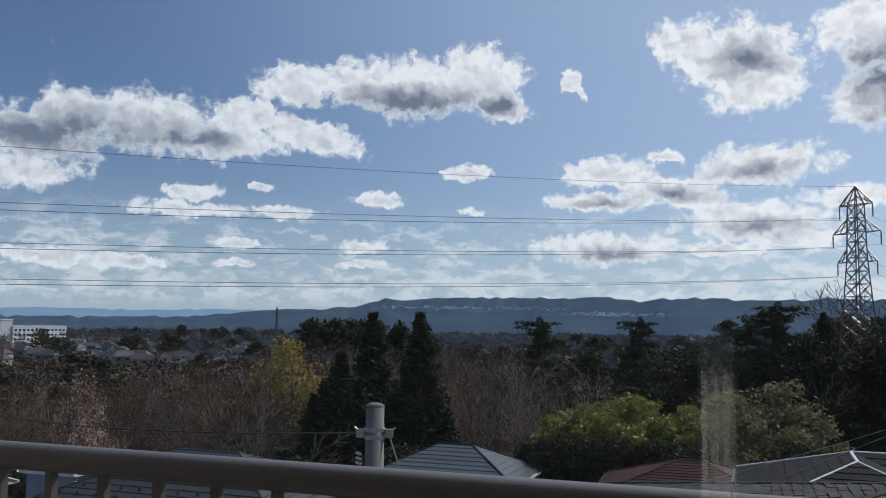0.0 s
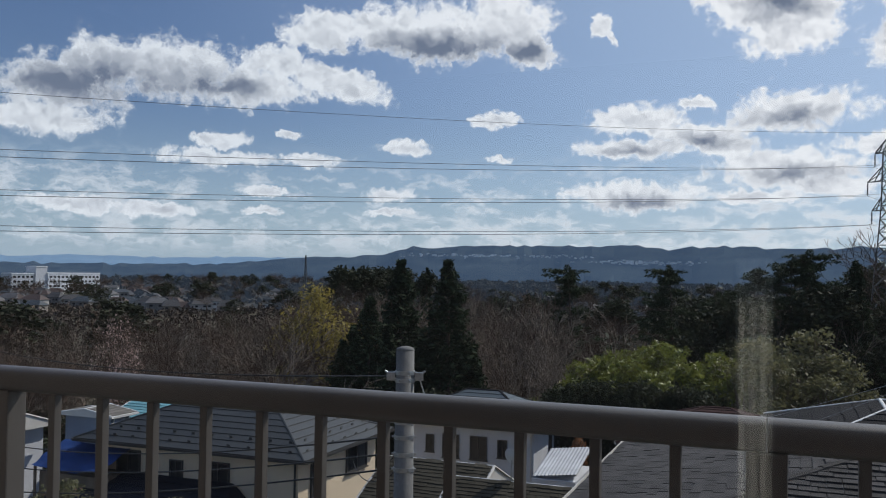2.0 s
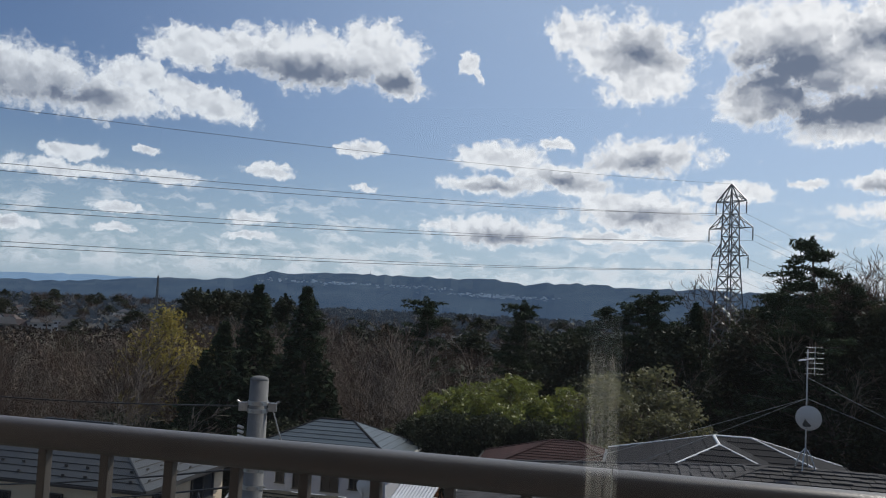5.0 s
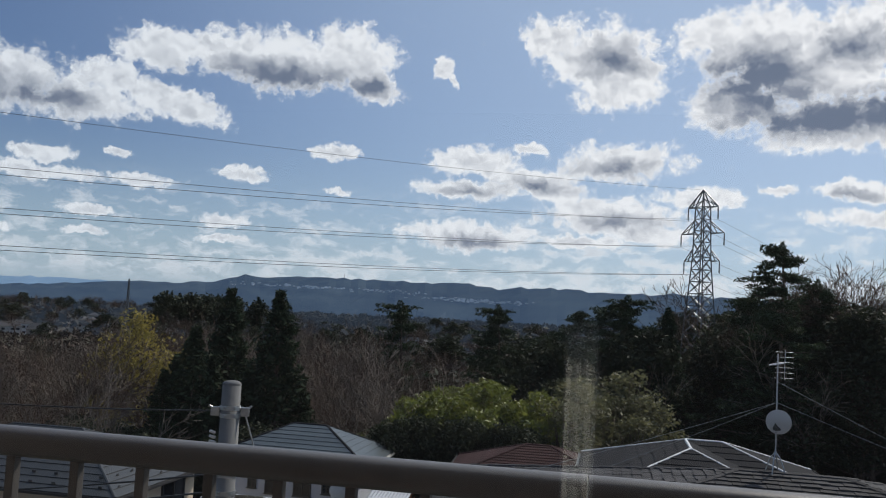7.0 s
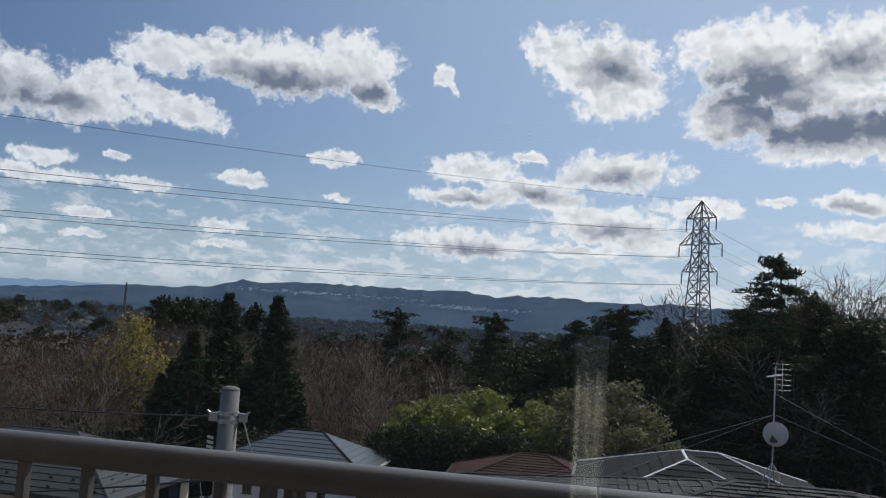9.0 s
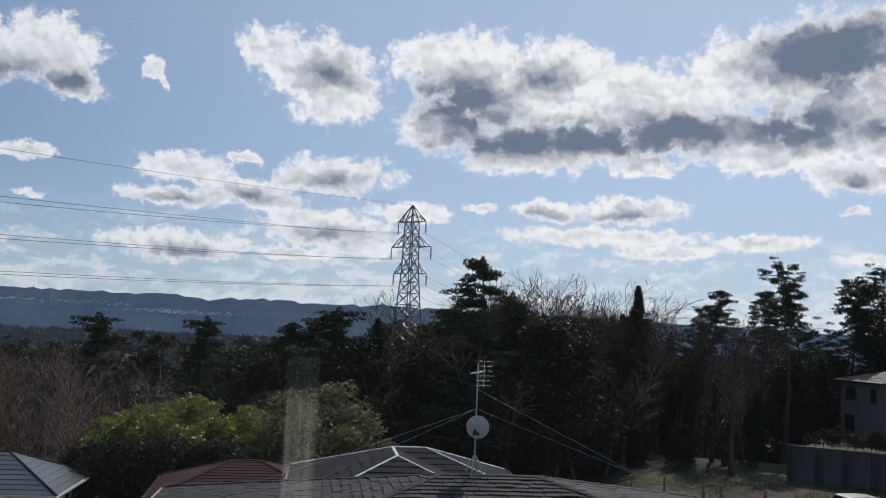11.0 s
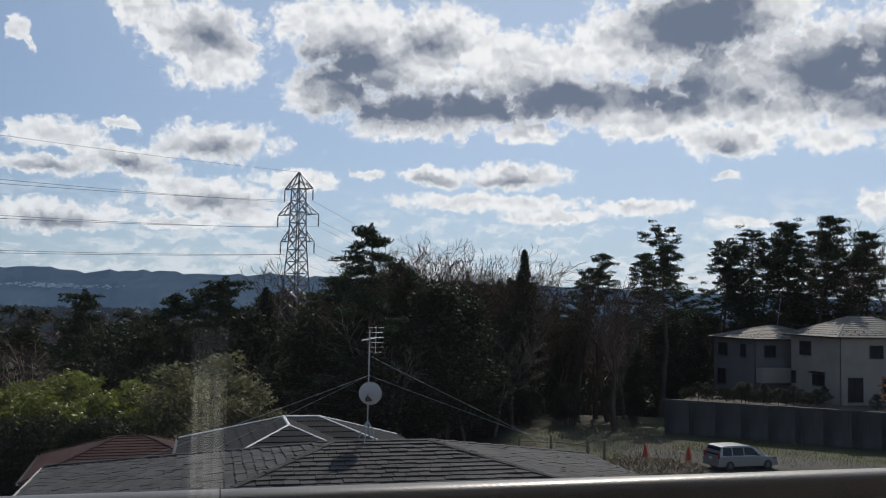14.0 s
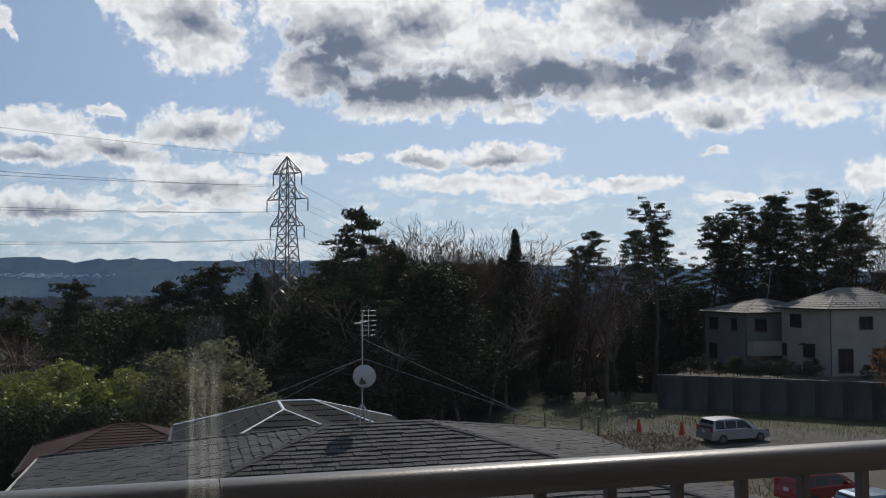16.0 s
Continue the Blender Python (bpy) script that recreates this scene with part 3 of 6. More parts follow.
vs, fs = sweep([(-0.02, -0.02), (0.02, -0.02), (0.02, 0.02), (-0.02, 0.02)], [(-6.0, 0, 0.08), (5.0, 0, 0.08)])
child("bottom_rail", mesh_of("bottom_rail", vs, fs, M["rail"]), balcony)
post_me = bpy.data.meshes.new("post")
bm = box(0.058, 0.05, 1.052, 0.004, True)
bm.to_mesh(post_me)
bm.free()
post_me.materials.append(M["rail"])
bal_me = bpy.data.meshes.new("baluster")
bm = box(0.017, 0.019, 0.955, 0.002, True)
bm.to_mesh(bal_me)
bm.free()
bal_me.materials.append(M["rail"])
PITCH, GAP = 0.1245, 0.1325
BAY = 2 * GAP + 10 * PITCH
for bay in range(-4, 3):
    child("post", post_me, balcony, m=Matrix.Translation((bay * BAY, 0, 0)))
    for k in range(11):
        child("baluster", bal_me, balcony, m=Matrix.Translation((bay * BAY + GAP + k * PITCH, 0, 0.1)))
slab_z = RAIL_TOP - 1.1
ob = new("balcony_floor", mesh_of("balcony_floor", *sweep([(-1.4, -0.18), (1.4, -0.18), (1.4, 0), (-1.4, 0)][::1], [(-6, 0, 0), (5, 0, 0)]), M["balcony"]))
ob.matrix_world = Matrix.Translation(E2 * 0.12 + Vector((0, 0, slab_z))) @ pose(0, 0, 0, 0, 0, STREET)
tagged(ob, "grey concrete balcony floor slab", "floor", kind="structure")

# ---- the room and the building behind the railing ----
M["room"] = mat("pale room plaster", (0.42, 0.40, 0.37), 0.9, 0.1, 1.5, 30, 0.1)
M["facade"] = mat("brown facade render", (0.20, 0.17, 0.145), 0.9, 0.12, 0.8, 40, 0.2)
M["boards"] = mat("brown floor boards", (0.18, 0.11, 0.07), 0.5, 0.25, 2, 25, 0.1, stretch=(1, 6, 1))
ROOM = pose(0, 0, 0, 0, 0, STREET)


def slab_of(name, lo, hi, material, label, category):
    """A wall, floor or ceiling of the building, in metres along, across and up."""
    size, mid = [b - a for a, b in zip(lo, hi)], [(a + b) / 2 for a, b in zip(lo, hi)]
    me = bpy.data.meshes.new(name)
    bm = box(*size)
    bm.to_mesh(me)
    bm.free()
    me.materials.append(M[material])
    o = new(name, me)
    o.matrix_world = ROOM @ Matrix.Translation(mid)
    return tagged(o, label, category, kind="structure")


FRONT, FLOOR = 0.42, slab_z + 0.06
slab_of("wall_front_left", (-6.0, FRONT, -0.2), (-1.35, FRONT + 0.16, 14.2), "facade", "brown rendered facade beside the balcony door", "wall")
slab_of("wall_front_right", (1.35, FRONT, -0.2), (6.0, FRONT + 0.16, 14.2), "facade", "brown rendered facade beside the balcony door", "wall")
slab_of("wall_front_top", (-1.35, FRONT, FLOOR + 2.4), (1.35, FRONT + 0.16, 14.2), "facade", "brown rendered facade above the balcony door", "wall")
slab_of("wall_front_bottom", (-1.35, FRONT, -0.2), (1.35, FRONT + 0.16, FLOOR - 0.25), "facade", "brown rendered facade below the balcony", "wall")
slab_of("wall_back", (-3.0, -4.2, FLOOR), (3.0, -4.05, FLOOR + 2.45), "room", "pale plastered wall at the back of the room", "wall")
slab_of("wall_left", (-3.15, -4.2, FLOOR), (-3.0, FRONT, FLOOR + 2.45), "room", "pale plastered side wall of the room", "wall")
slab_of("wall_right", (3.0, -4.2, FLOOR), (3.15, FRONT, FLOOR + 2.45), "room", "pale plastered side wall of the room", "wall")
slab_of("floor", (-3.0, -4.2, FLOOR - 0.2), (3.0, FRONT, FLOOR), "boards", "brown boarded floor of the room", "floor")
slab_of("ceiling", (-3.15, -4.2, FLOOR + 2.45), (3.15, FRONT, FLOOR + 2.65), "room", "pale flat ceiling of the room", "ceiling")
sash = thing("window_pane", ROOM @ Matrix.Translation((0, FRONT + 0.08, FLOOR - 0.2)), "large clear balcony window pane with a dusty film", "window", kind="structure")
pane = part("pane", box(2.62, 0.004, 2.5, at_base=True, m=Matrix.Translation((0, 0, 0.05))), M["pane"], sash)
pane.visible_shadow = False
for x in (-1.33, 1.33):
    part("window_frame", box(0.04, 0.06, 2.6, at_base=True, m=Matrix.Translation((x, 0, 0))), M["frame"], sash)
# narrow gathered white strip added behind the viewer; the pane mirrors it
M["curtain"] = mat("white mirrored strip", (0.80, 0.80, 0.74), 0.9, 0.08, 4, 40, 0.1)
vs, fs = [], []
for k in range(13):
    x = -0.049 - 0.028 + 0.056 * k / 12
    y = -0.5 + 0.008 * math.sin(k * 1.7)
    vs += [(x, y, FLOOR), (x, y, 10.03), (x, y - 0.004, FLOOR), (x, y - 0.004, 10.03)]
for k in range(12):
    a = 4 * k
    fs += [(a, a + 4, a + 5, a + 1), (a + 2, a + 3, a + 7, a + 6), (a + 1, a + 5, a + 7, a + 3)]
o = new("curtain", mesh_of("curtain", vs, fs, M["curtain"]))
o.matrix_world = ROOM
tagged(o, "narrow gathered white strip added behind the viewer to mirror in the pane", "curtain")

# ---- utility pole and cables ----
POLE = Vector((-0.65, 9.47, -0.05))
pole = thing("utility_pole", Matrix.Translation(POLE), "grey concrete utility pole with steel bands", "utility pole")
bm = rod(bmesh.new(), (0, 0, 0), (0, 0, 9.22), 0.15, 0.096, 24)
bmesh.ops.translate(bm, verts=bm.verts, vec=(0, 0, 0))
part("shaft", bm, M["concrete"], pole, smooth=True)
bm = bmesh.new()
bmesh.ops.create_uvsphere(bm, u_segments=20, v_segments=8, radius=0.099, matrix=Matrix.Translation((0, 0, 9.22)) @ Matrix.Diagonal((1, 1, 0.42, 1)))
part("cap", bm, M["concrete"], pole, "weathered concrete cap", smooth=True)
for z, wide in ((8.98, 1), (8.90, 1), (8.46, 0), (8.30, 0), (8.12, 0), (7.96, 0)):
    r = 0.104 + (9.2 - z) * 0.006
    bm = rod(bmesh.new(), (0, 0, z - 0.022), (0, 0, z + 0.022), r, r, 20)
    band = part("band", bm, M["steel"], pole, "galvanised steel band")
    for a in range(0, 360, 60):
        bm = rod(bmesh.new(), (r * math.cos(radians(a)), r * math.sin(radians(a)), z), ((r + 0.02) * math.cos(radians(a)), (r + 0.02) * math.sin(radians(a)), z), 0.011, n=6)
        part("bolt", bm, M["steel"], band)
for side in (-1, 1):
    bm = box(0.09, 0.05, 0.09, 0.008, m=Matrix.Translation((side * 0.15, -0.01, 8.94)))
    rod(bm, (side * 0.18, 0, 8.97), (side * 0.215, 0, 9.0), 0.012)
    part("clamp", bm, M["steel"], pole, "galvanised cable clamp")
bm = rod(bmesh.new(), (0.16, 0, 8.9), (0.27, 0.06, 8.55), 0.008)
part("stay", bm, M["steel"], pole)
for k in range(6):
    bm = rod(bmesh.new(), (-0.13 - 0.003 * k, 0, 8.62 + 0.05 * (k % 3)), (-0.19, -0.02, 8.64 + 0.05 * (k % 3)), 0.014, n=8)
    part("insulator", bm, M["dish"], pole)
P = POLE
cable("messenger_cable", P + Vector((-0.2, 0, 8.94)), at(-30, 26, 8.05), 0.25, 0.008, "grey messenger cable leaving the pole")
for k, (z, zz) in enumerate(((8.30, 6.15), (8.12, 5.72), (7.96, 5.2))):
    cable("drop_cable", P + Vector((-0.12, 0, z)), at(-31 - k, 24, zz), 0.35, 0.011, "black service cable strung from the utility pole")
cable("house_cable", P + Vector((-0.1, 0.1, 8.1)), at(-5.2, 27, 5.0), 0.3, 0.010, "black service cable running to the green roofed house")
cable("house_cable", P + Vector((-0.1, 0.1, 7.9)), at(-7.2, 26.4, 4.4), 0.3, 0.010, "black service cable running to the green roofed house")

# ---- houses ----
CATCH = M["dark_metal"]


def roof_plane(parent, a, b, c, d, depth, material, width=0.0, lift=0.03, keep=None, rng=random.Random(1)):
    """Courses of roofing laid on the slope whose eave runs a to b and whose top runs d to c; with width they are split into shingles."""
    a, b, c, d = (Vector(p) for p in (a, b, c, d))
    u = (b - a).normalized()
    mid_up = ((c + d) / 2 - a) - u * ((c + d) / 2 - a).dot(u)
    L, v = mid_up.length, mid_up.normalized()
    nrm = u.cross(v)
    if nrm.z < 0:
        nrm = -nrm
    ub, uc, ud = (b - a).length, (c - a).dot(u), (d - a).dot(u)
    n = max(1, round(L / depth))
    rest_v, rest_f = [], []

    def slab(l0, r0, l1, r1, v0, v1, up):
        pts = [a + u * l0 + v * v0, a + u * r0 + v * v0, a + u * r1 + v * v1, a + u * l1 + v * v1]
        return [p + nrm * h for p, h in zip(pts, (lift + up, lift + up, 0.006 + up, 0.006 + up))] + [p - nrm * 0.012 for p in pts]

    faces = [(0, 1, 2, 3), (0, 4, 5, 1), (1, 5, 6, 2), (2, 6, 7, 3), (3, 7, 4, 0)]
    for k in range(n):
        k0, k1 = k / n, (k + 1) / n
        lo0, hi0, lo1, hi1 = ud * k0, ub + (uc - ub) * k0, ud * k1, ub + (uc - ub) * k1
        if not width:
            child("roof_course", mesh_of("roof_course", slab(lo0, hi0, lo1, hi1, L * k0, L * k1 + 0.01, 0), faces, material), parent)
            continue
        x = lo0 - rng.uniform(0, width)
        while x < hi0:
            x1 = x + width * rng.choice((0.8, 1.0, 1.25))
            l, r = max(x + 0.006, lo0), min(x1 - 0.006, hi0)
            tl, tr = max(l, lo1), min(r, hi1)
            x = x1
            if r - l < 0.02 or tr < tl:
                if r - l < 0.02:
                    continue
                tl = tr = min(max((l + r) / 2, lo1), hi1)
            s = slab(l, r, tl, tr, L * k0 + rng.uniform(-0.03, 0.004), L * k1 + 0.01, rng.uniform(0, 0.014))
            c0 = sum(s, Vector()) / 8
            if keep and keep(c0):
                child("shingle", mesh_of("shingle", s, faces, material), parent)
            else:
                m0 = len(rest_v)
                rest_v += s
                rest_f += [tuple(i + m0 for i in q) for q in faces]
    if rest_v:
        child("shingles", mesh_of("shingles", rest_v, rest_f, material), parent, kind="stuff")


def capping(parent, name, pts, r, material, piece=0.0):
    """A ridge or hip cap of overlapping pieces along straight stretches."""
    prof_c = [(-r, -r * 0.35), (r, -r * 0.35), (r * 0.75, r * 0.35), (0, r * 0.6), (-r * 0.75, r * 0.35)]
    for p, q in zip(pts, pts[1:]):
        p, q = Vector(p), Vector(q)
        n = max(1, round((q - p).length / piece)) if piece else 1
        for k in range(n):
            s, e = p.lerp(q, k / n), p.lerp(q, min(1, (k + 1.06) / n))
            s.z += 0.012 * (k % 2)
            vs, fs = sweep(prof_c, [s, e])
            child(name, mesh_of(name, vs, fs, material), parent)


def window(parent, w, h, m, material="frame", hood=False, sill=True):
    """A sliding window on a wall, its face towards -y of m; two panes, frame, rail and sill."""
    win = child("window", None, parent, m=m)
    t = 0.045
    bm = bmesh.new()
    for sx, sz, x, z in ((w + 2 * t, t, 0, h / 2 + t / 2), (w + 2 * t, t, 0, -h / 2 - t / 2), (t, h, -w / 2 - t / 2, 0), (t, h, w / 2 + t / 2, 0), (t * 0.8, h, 0, 0)):
        box(sx, 0.07, sz, bm=bm, m=Matrix.Translation((x, -0.035, z)))
    part("window_frame", bm, M[material], win)
    for side in (-1, 1):
        part("pane", box(w / 2 - t * 0.4, 0.012, h, m=Matrix.Translation((side * (w / 4 + t * 0.2), -0.02 - 0.008 * (side > 0), 0))), M["glass"], win)
    if sill:
        part("sill", box(w + 4 * t, 0.11, 0.03, m=Matrix.Translation((0, -0.055, -h / 2 - t - 0.015))), M[material], win)
    if hood:
        part("hood", box(w + 0.35, 0.42, 0.05, m=Matrix.Translation((0, -0.21, h / 2 + 0.16)) @ pose(0, 0, 0, 10)), M["dark_metal"], win)


def wall_m(L, W, face, along_wall, z):
    """The pose of a window in a house's own axes: face f front (-y), b back, l left (-x), r right."""
    if face == "f":
        return pose(along_wall, -W / 2, z)
    if face == "b":
        return pose(along_wall, W / 2, z, 0, 0, 180)
    if face == "r":
        return pose(L / 2, along_wall, z, 0, 0, 90)
    return pose(-L / 2, along_wall, z, 0, 0, -90)


def house(name, centre, turn, L, W, z0, ze, slope, over, roof, wall, label, depth=0.4, width=0.0, caps="dark_metal", cap_r=0.07, cap_piece=0.0, windows=(), gable=False, keep=None, guards=False, trim="frame", seed=1):
    """A hipped or gabled house: L along its ridge, W across; z0 ground, ze eave."""
    ob = thing(name, Matrix.Translation((centre[0], centre[1], z0)) @ pose(0, 0, 0, 0, 0, turn), label, "house", "houses below the balcony")
    e = ze - z0
    bm = box(L, W, e - 0.05, at_base=True)
    if gable:
        rz = slope * W / 2
        for sx in (-1, 1):
            q = [bm.verts.new((sx * (L / 2 - 0.002), y, z)) for y, z in ((-W / 2, e - 0.05), (W / 2, e - 0.05), (0, e - 0.05 + rz))]
            bm.faces.new(q)
    part("wall", bm, M[wall], ob)
    l, w = L / 2 + over, W / 2 + over
    zl = e - slope * over
    zr = e + slope * W / 2
    rl = l if gable else max(0.02, l - w)
    c1, c2, c3, c4, ra, rb = (-l, -w, zl), (l, -w, zl), (l, w, zl), (-l, w, zl), (-rl, 0, zr), (rl, 0, zr)
    rg = random.Random(seed)
    planes = [(c1, c2, rb, ra), (c3, c4, ra, rb)] + ([] if gable else [(c2, c3, rb, rb), (c4, c1, ra, ra)])
    for p in planes:
        roof_plane(ob, *p, depth, M[roof], width, lift=0.032 if roof == "shingle" else 0.026, keep=keep, rng=rg)
    vs = [Vector(p) - Vector((0, 0, 0.10)) for p in (c1, c2, c3, c4)] + [Vector(p) - Vector((0, 0, 0.02)) for p in (c1, c2, c3, c4)] + [Vector(ra) - Vector((0, 0, 0.03)), Vector(rb) - Vector((0, 0, 0.03))]
    fs = [(3, 2, 1, 0), (0, 1, 5, 4), (1, 2, 6, 5), (2, 3, 7, 6), (3, 0, 4, 7), (4, 5, 9, 8), (6, 7, 8, 9)] + [(5, 6, 9), (7, 4, 8)]
    child("roof", mesh_of("roof", vs, fs, M[trim]), ob)
    capping(ob, "ridge_cap", [ra, rb], cap_r, M[caps], cap_piece)
    if not gable:
        for hip in ((c1, ra), (c2, rb), (c3, rb), (c4, ra)):
            capping(ob, "hip_cap", [Vector(hip[0]) + Vector((0, 0, 0.02)), Vector(hip[1])], cap_r, M[caps], cap_piece)
    else:
        for p, q in ((c1, ra), (c4, ra), (c2, rb), (c3, rb)):
            capping(ob, "verge", [p, q], 0.05, M[trim])
    for p, q in ((c1, c2), (c2, c3), (c3, c4), (c4, c1)) if not gable else ((c1, c2), (c3, c4)):
        o = Vector(((p[0] + q[0]) / 2, (p[1] + q[1]) / 2, 0)).normalized() * 0.05
        vs, fs = sweep([(-0.05, -0.08), (0.05, -0.08), (0.06, 0.0), (0.045, 0.0), (0.038, -0.065), (-0.038, -0.065), (-0.045, 0.0), (-0.06, 0.0)], [Vector(p) + o, Vector(q) + o])
        child("gutter", mesh_of("gutter", vs, fs, M[trim]), ob)
    for sx, sy in ((1, -1), (-1, -1)):
        part("downpipe", rod(bmesh.new(), (sx * (L / 2 - 0.1), sy * (W / 2 + 0.05), 0), (sx * (L / 2 - 0.1), sy * (W / 2 + 0.05), e - 0.12), 0.035, n=8), M[trim], ob)
    if guards:
        gm = mesh_of("snow_guard", [(-0.06, 0, 0), (0.06, 0, 0), (0.06, 0.05, 0), (-0.06, 0.05, 0), (-0.06, 0, 0.07), (0.06, 0, 0.07)], [(0, 1, 5, 4), (2, 3, 4, 5), (0, 4, 3), (1, 2, 5)], M["frame"])
        for (p, q, t, s) in planes:
            p, q, t, s = Vector(p), Vector(q), Vector(t), Vector(s)
            for rowk in (0.10, 0.24):
                a, b = p.lerp(s, rowk), q.lerp(t, rowk)
                n = int((b - a).length / 0.75)
                yaw = math.degrees(math.atan2((b - a).y, (b - a).x))
                for k in range(n):
                    pt = a.lerp(b, (k + 0.5 + 0.25 * (rowk > 0.2)) / n) + Vector((0, 0, 0.02))
                    child("snow_guard", gm, ob, m=Matrix.Translation(pt) @ pose(0, 0, 0, 0, 0, yaw))
    for face, x, z, w_, h_, *more in windows:
        window(ob, w_, h_, wall_m(L, W, face, x, z), *more)
    return ob


# the house right below: a wide hipped roof of dark shingles
RA, RB = Vector((8.48, 16.16, 0)), Vector((10.33, 15.55, 0))
S = 6.35
cen = (RA + RB) / 2
near_house = house("shingled_house", cen, STREET, 1.95 + 2 * S - 1.0, 2 * S - 1.0, -0.2, 5.94, 0.229, 0.5, "shingle", "cream_dull", "large house with a low hipped roof of dark grey shingles", 0.20, 0.30, "shingle", 0.085, 0.42,
                   windows=(("f", -3, 4.6, 1.6, 1.1), ("f", 2, 4.6, 1.6, 1.1), ("l", 0, 4.6, 1.2, 1.0)), trim="frame_pale", keep=lambda c: -6.9 < c.x < 0.5 and -3.4 < c.y < -0.4, seed=3)

# the cream house under a green hipped roof
GC = Vector((-5.0, 27.55, 0))
gh_c = GC - E1 * 4.6 + E2 * 3.3
green_house = house("green_roof_house", gh_c, STREET, 8.2, 5.6, -1.0, 4.27, 0.42, 0.5, "green_metal", "cream", "cream rendered two storey house with a green metal hipped roof", 0.36, 0, "green_metal", 0.06,
                    windows=(("f", -2.6, 4.25, 0.9, 0.9), ("f", -0.6, 4.2, 0.45, 0.65), ("f", 1.1, 4.1, 0.75, 1.0), ("r", -1.6, 4.2, 0.8, 1.2), ("r", 1.2, 4.4, 1.5, 0.95, "frame"), ("r", 1.4, 1.4, 1.2, 1.0)), guards=True)
annex = thing("lean_to_annex", Matrix.Translation((gh_c.x, gh_c.y, -1.0)) @ pose(0, 0, 0, 0, 0, STREET), "single storey annex with a navy metal roof", "annex")
part("wall", box(6.6, 2.6, 2.95, at_base=True, m=Matrix.Translation((-0.9, -4.15, 0))), M["cream"], annex)
roof_plane(annex, (-4.7, -6.0, 3.0), (2.9, -6.0, 3.0), (1.7, -2.85, 4.0), (-3.9, -2.85, 4.0), 0.4, M["navy_metal"])
roof_plane(annex, (2.9, -6.0, 3.0), (2.9, -2.85, 3.0), (1.7, -2.85, 4.0), (1.7, -2.85, 4.0), 0.4, M["navy_metal"])

# the off-white house under a blue grey hipped roof
WC = Vector((3.15, 37.87, 0))
wh_c = WC - E1 * 3.5 + E2 * 2.7
house("white_house", wh_c, STREET, 6.2, 4.6, -2.6, 3.5, 0.46, 0.45, "blue_metal", "white_wall", "off white two storey house with a blue grey hipped roof", 0.34, 0, "dark_metal", 0.07,
      windows=(("f", -1.7, 4.95, 0.3, 0.7), ("f", -0.7, 4.9, 0.7, 0.95), ("f", 0.6, 4.9, 0.7, 0.95), ("f", 1.7, 4.95, 0.35, 0.7), ("r", 0.4, 5.0, 0.3, 0.8), ("r", 1.4, 5.0, 0.3, 0.8)), trim="frame_pale", seed=5)
shed = thing("lean_to_shed", Matrix.Translation(at(6.2, 35.5, -2.4)) @ pose(0, 0, 0, 0, 0, STREET), "small shed with a pale corrugated sheet roof", "shed")
part("wall", box(1.7, 3.0, 4.6, at_base=True), M["white_wall"], shed)
vs, fs = [], []
for k in range(25):
    x = -0.85 + 1.7 * k / 24
    dz = 0.03 * (k % 2)
    vs += [(x, -1.4, 4.75 + dz + 0.12 * x), (x, 1.4, 5.30 + dz + 0.12 * x)]
for k in range(24):
    fs.append((2 * k, 2 * k + 2, 2 * k + 3, 2 * k + 1))
vs += [(x, y, z - 0.06) for x, y, z in vs]
fs += [(50 + a, 50 + d, 50 + c, 50 + b) for a, b, c, d in fs] + [(0, 1, 51, 50), (48, 98, 99, 49)]
child("roof", mesh_of("roof", vs, fs, M["sheet"]), shed, "pale corrugated sheet roof")

# slate roofed houses in the middle
house("slate_house", Vector((-1.5, 25.9, 0)) + E1 * 0.8, STREET, 2.7, 6.4, -0.9, 3.25, 0.42, 0.3, "slate", "cream_dull", "house with a brown grey slate gable roof", 0.16, 0.3, "ridge_white", 0.035, gable=True, trim="frame_pale", seed=6)
house("slate_house", Vector((1.35, 24.2, 0)), STREET, 3.1, 6.0, -0.9, 3.1, 0.42, 0.25, "slate", "cream_dull", "house with a lower brown grey slate gable roof", 0.16, 0.3, "ridge_white", 0.035, gable=True, trim="frame_pale", seed=7)

# hipped roofs behind the shingled house
house("brown_roof_house", at(15.6, 37.5), STREET + 3, 6.4, 5.4, -3.0, 3.75, 0.36, 0.4, "brown_tile", "cream_dull", "house with a maroon brown tiled hipped roof", 0.22, 0.0, "brown_tile", 0.07, 0.35, seed=8)
grey_roofed = house("grey_roof_house", at(25.7, 31.0), STREET, 7.35, 6.2, -1.5, 5.18, 0.34, 0.4, "dark_metal", "cream_dull", "house with a dark grey hipped roof and white ridge caps", 0.4, 0.0, "ridge_white", 0.055, seed=9)
first = [o for o in grey_roofed.children if o.name.startswith("hip_cap")][0]
bpy.data.objects.remove(first)
# its wing towards the street, hipped at the end
zw, zv = 6.68 + 1.04, 6.68 + 0.16
wx = -0.6
near_end, c5, c6 = (wx, -2.1, zw), (wx - 2.55, -4.75, zv), (wx + 2.55, -4.75, zv)
for pl in (((wx - 2.55, -4.75, zv), (wx + 2.55, -4.75, zv), near_end, near_end), ((wx + 2.55, -4.75, zv), (wx + 2.55, -2.2, zv), (wx, 0.0, zw), near_end), ((wx - 2.55, -2.2, zv), (wx - 2.55, -4.75, zv), near_end, (wx, 0.0, zw))):
    roof_plane(grey_roofed, *pl, 0.4, M["dark_metal"])
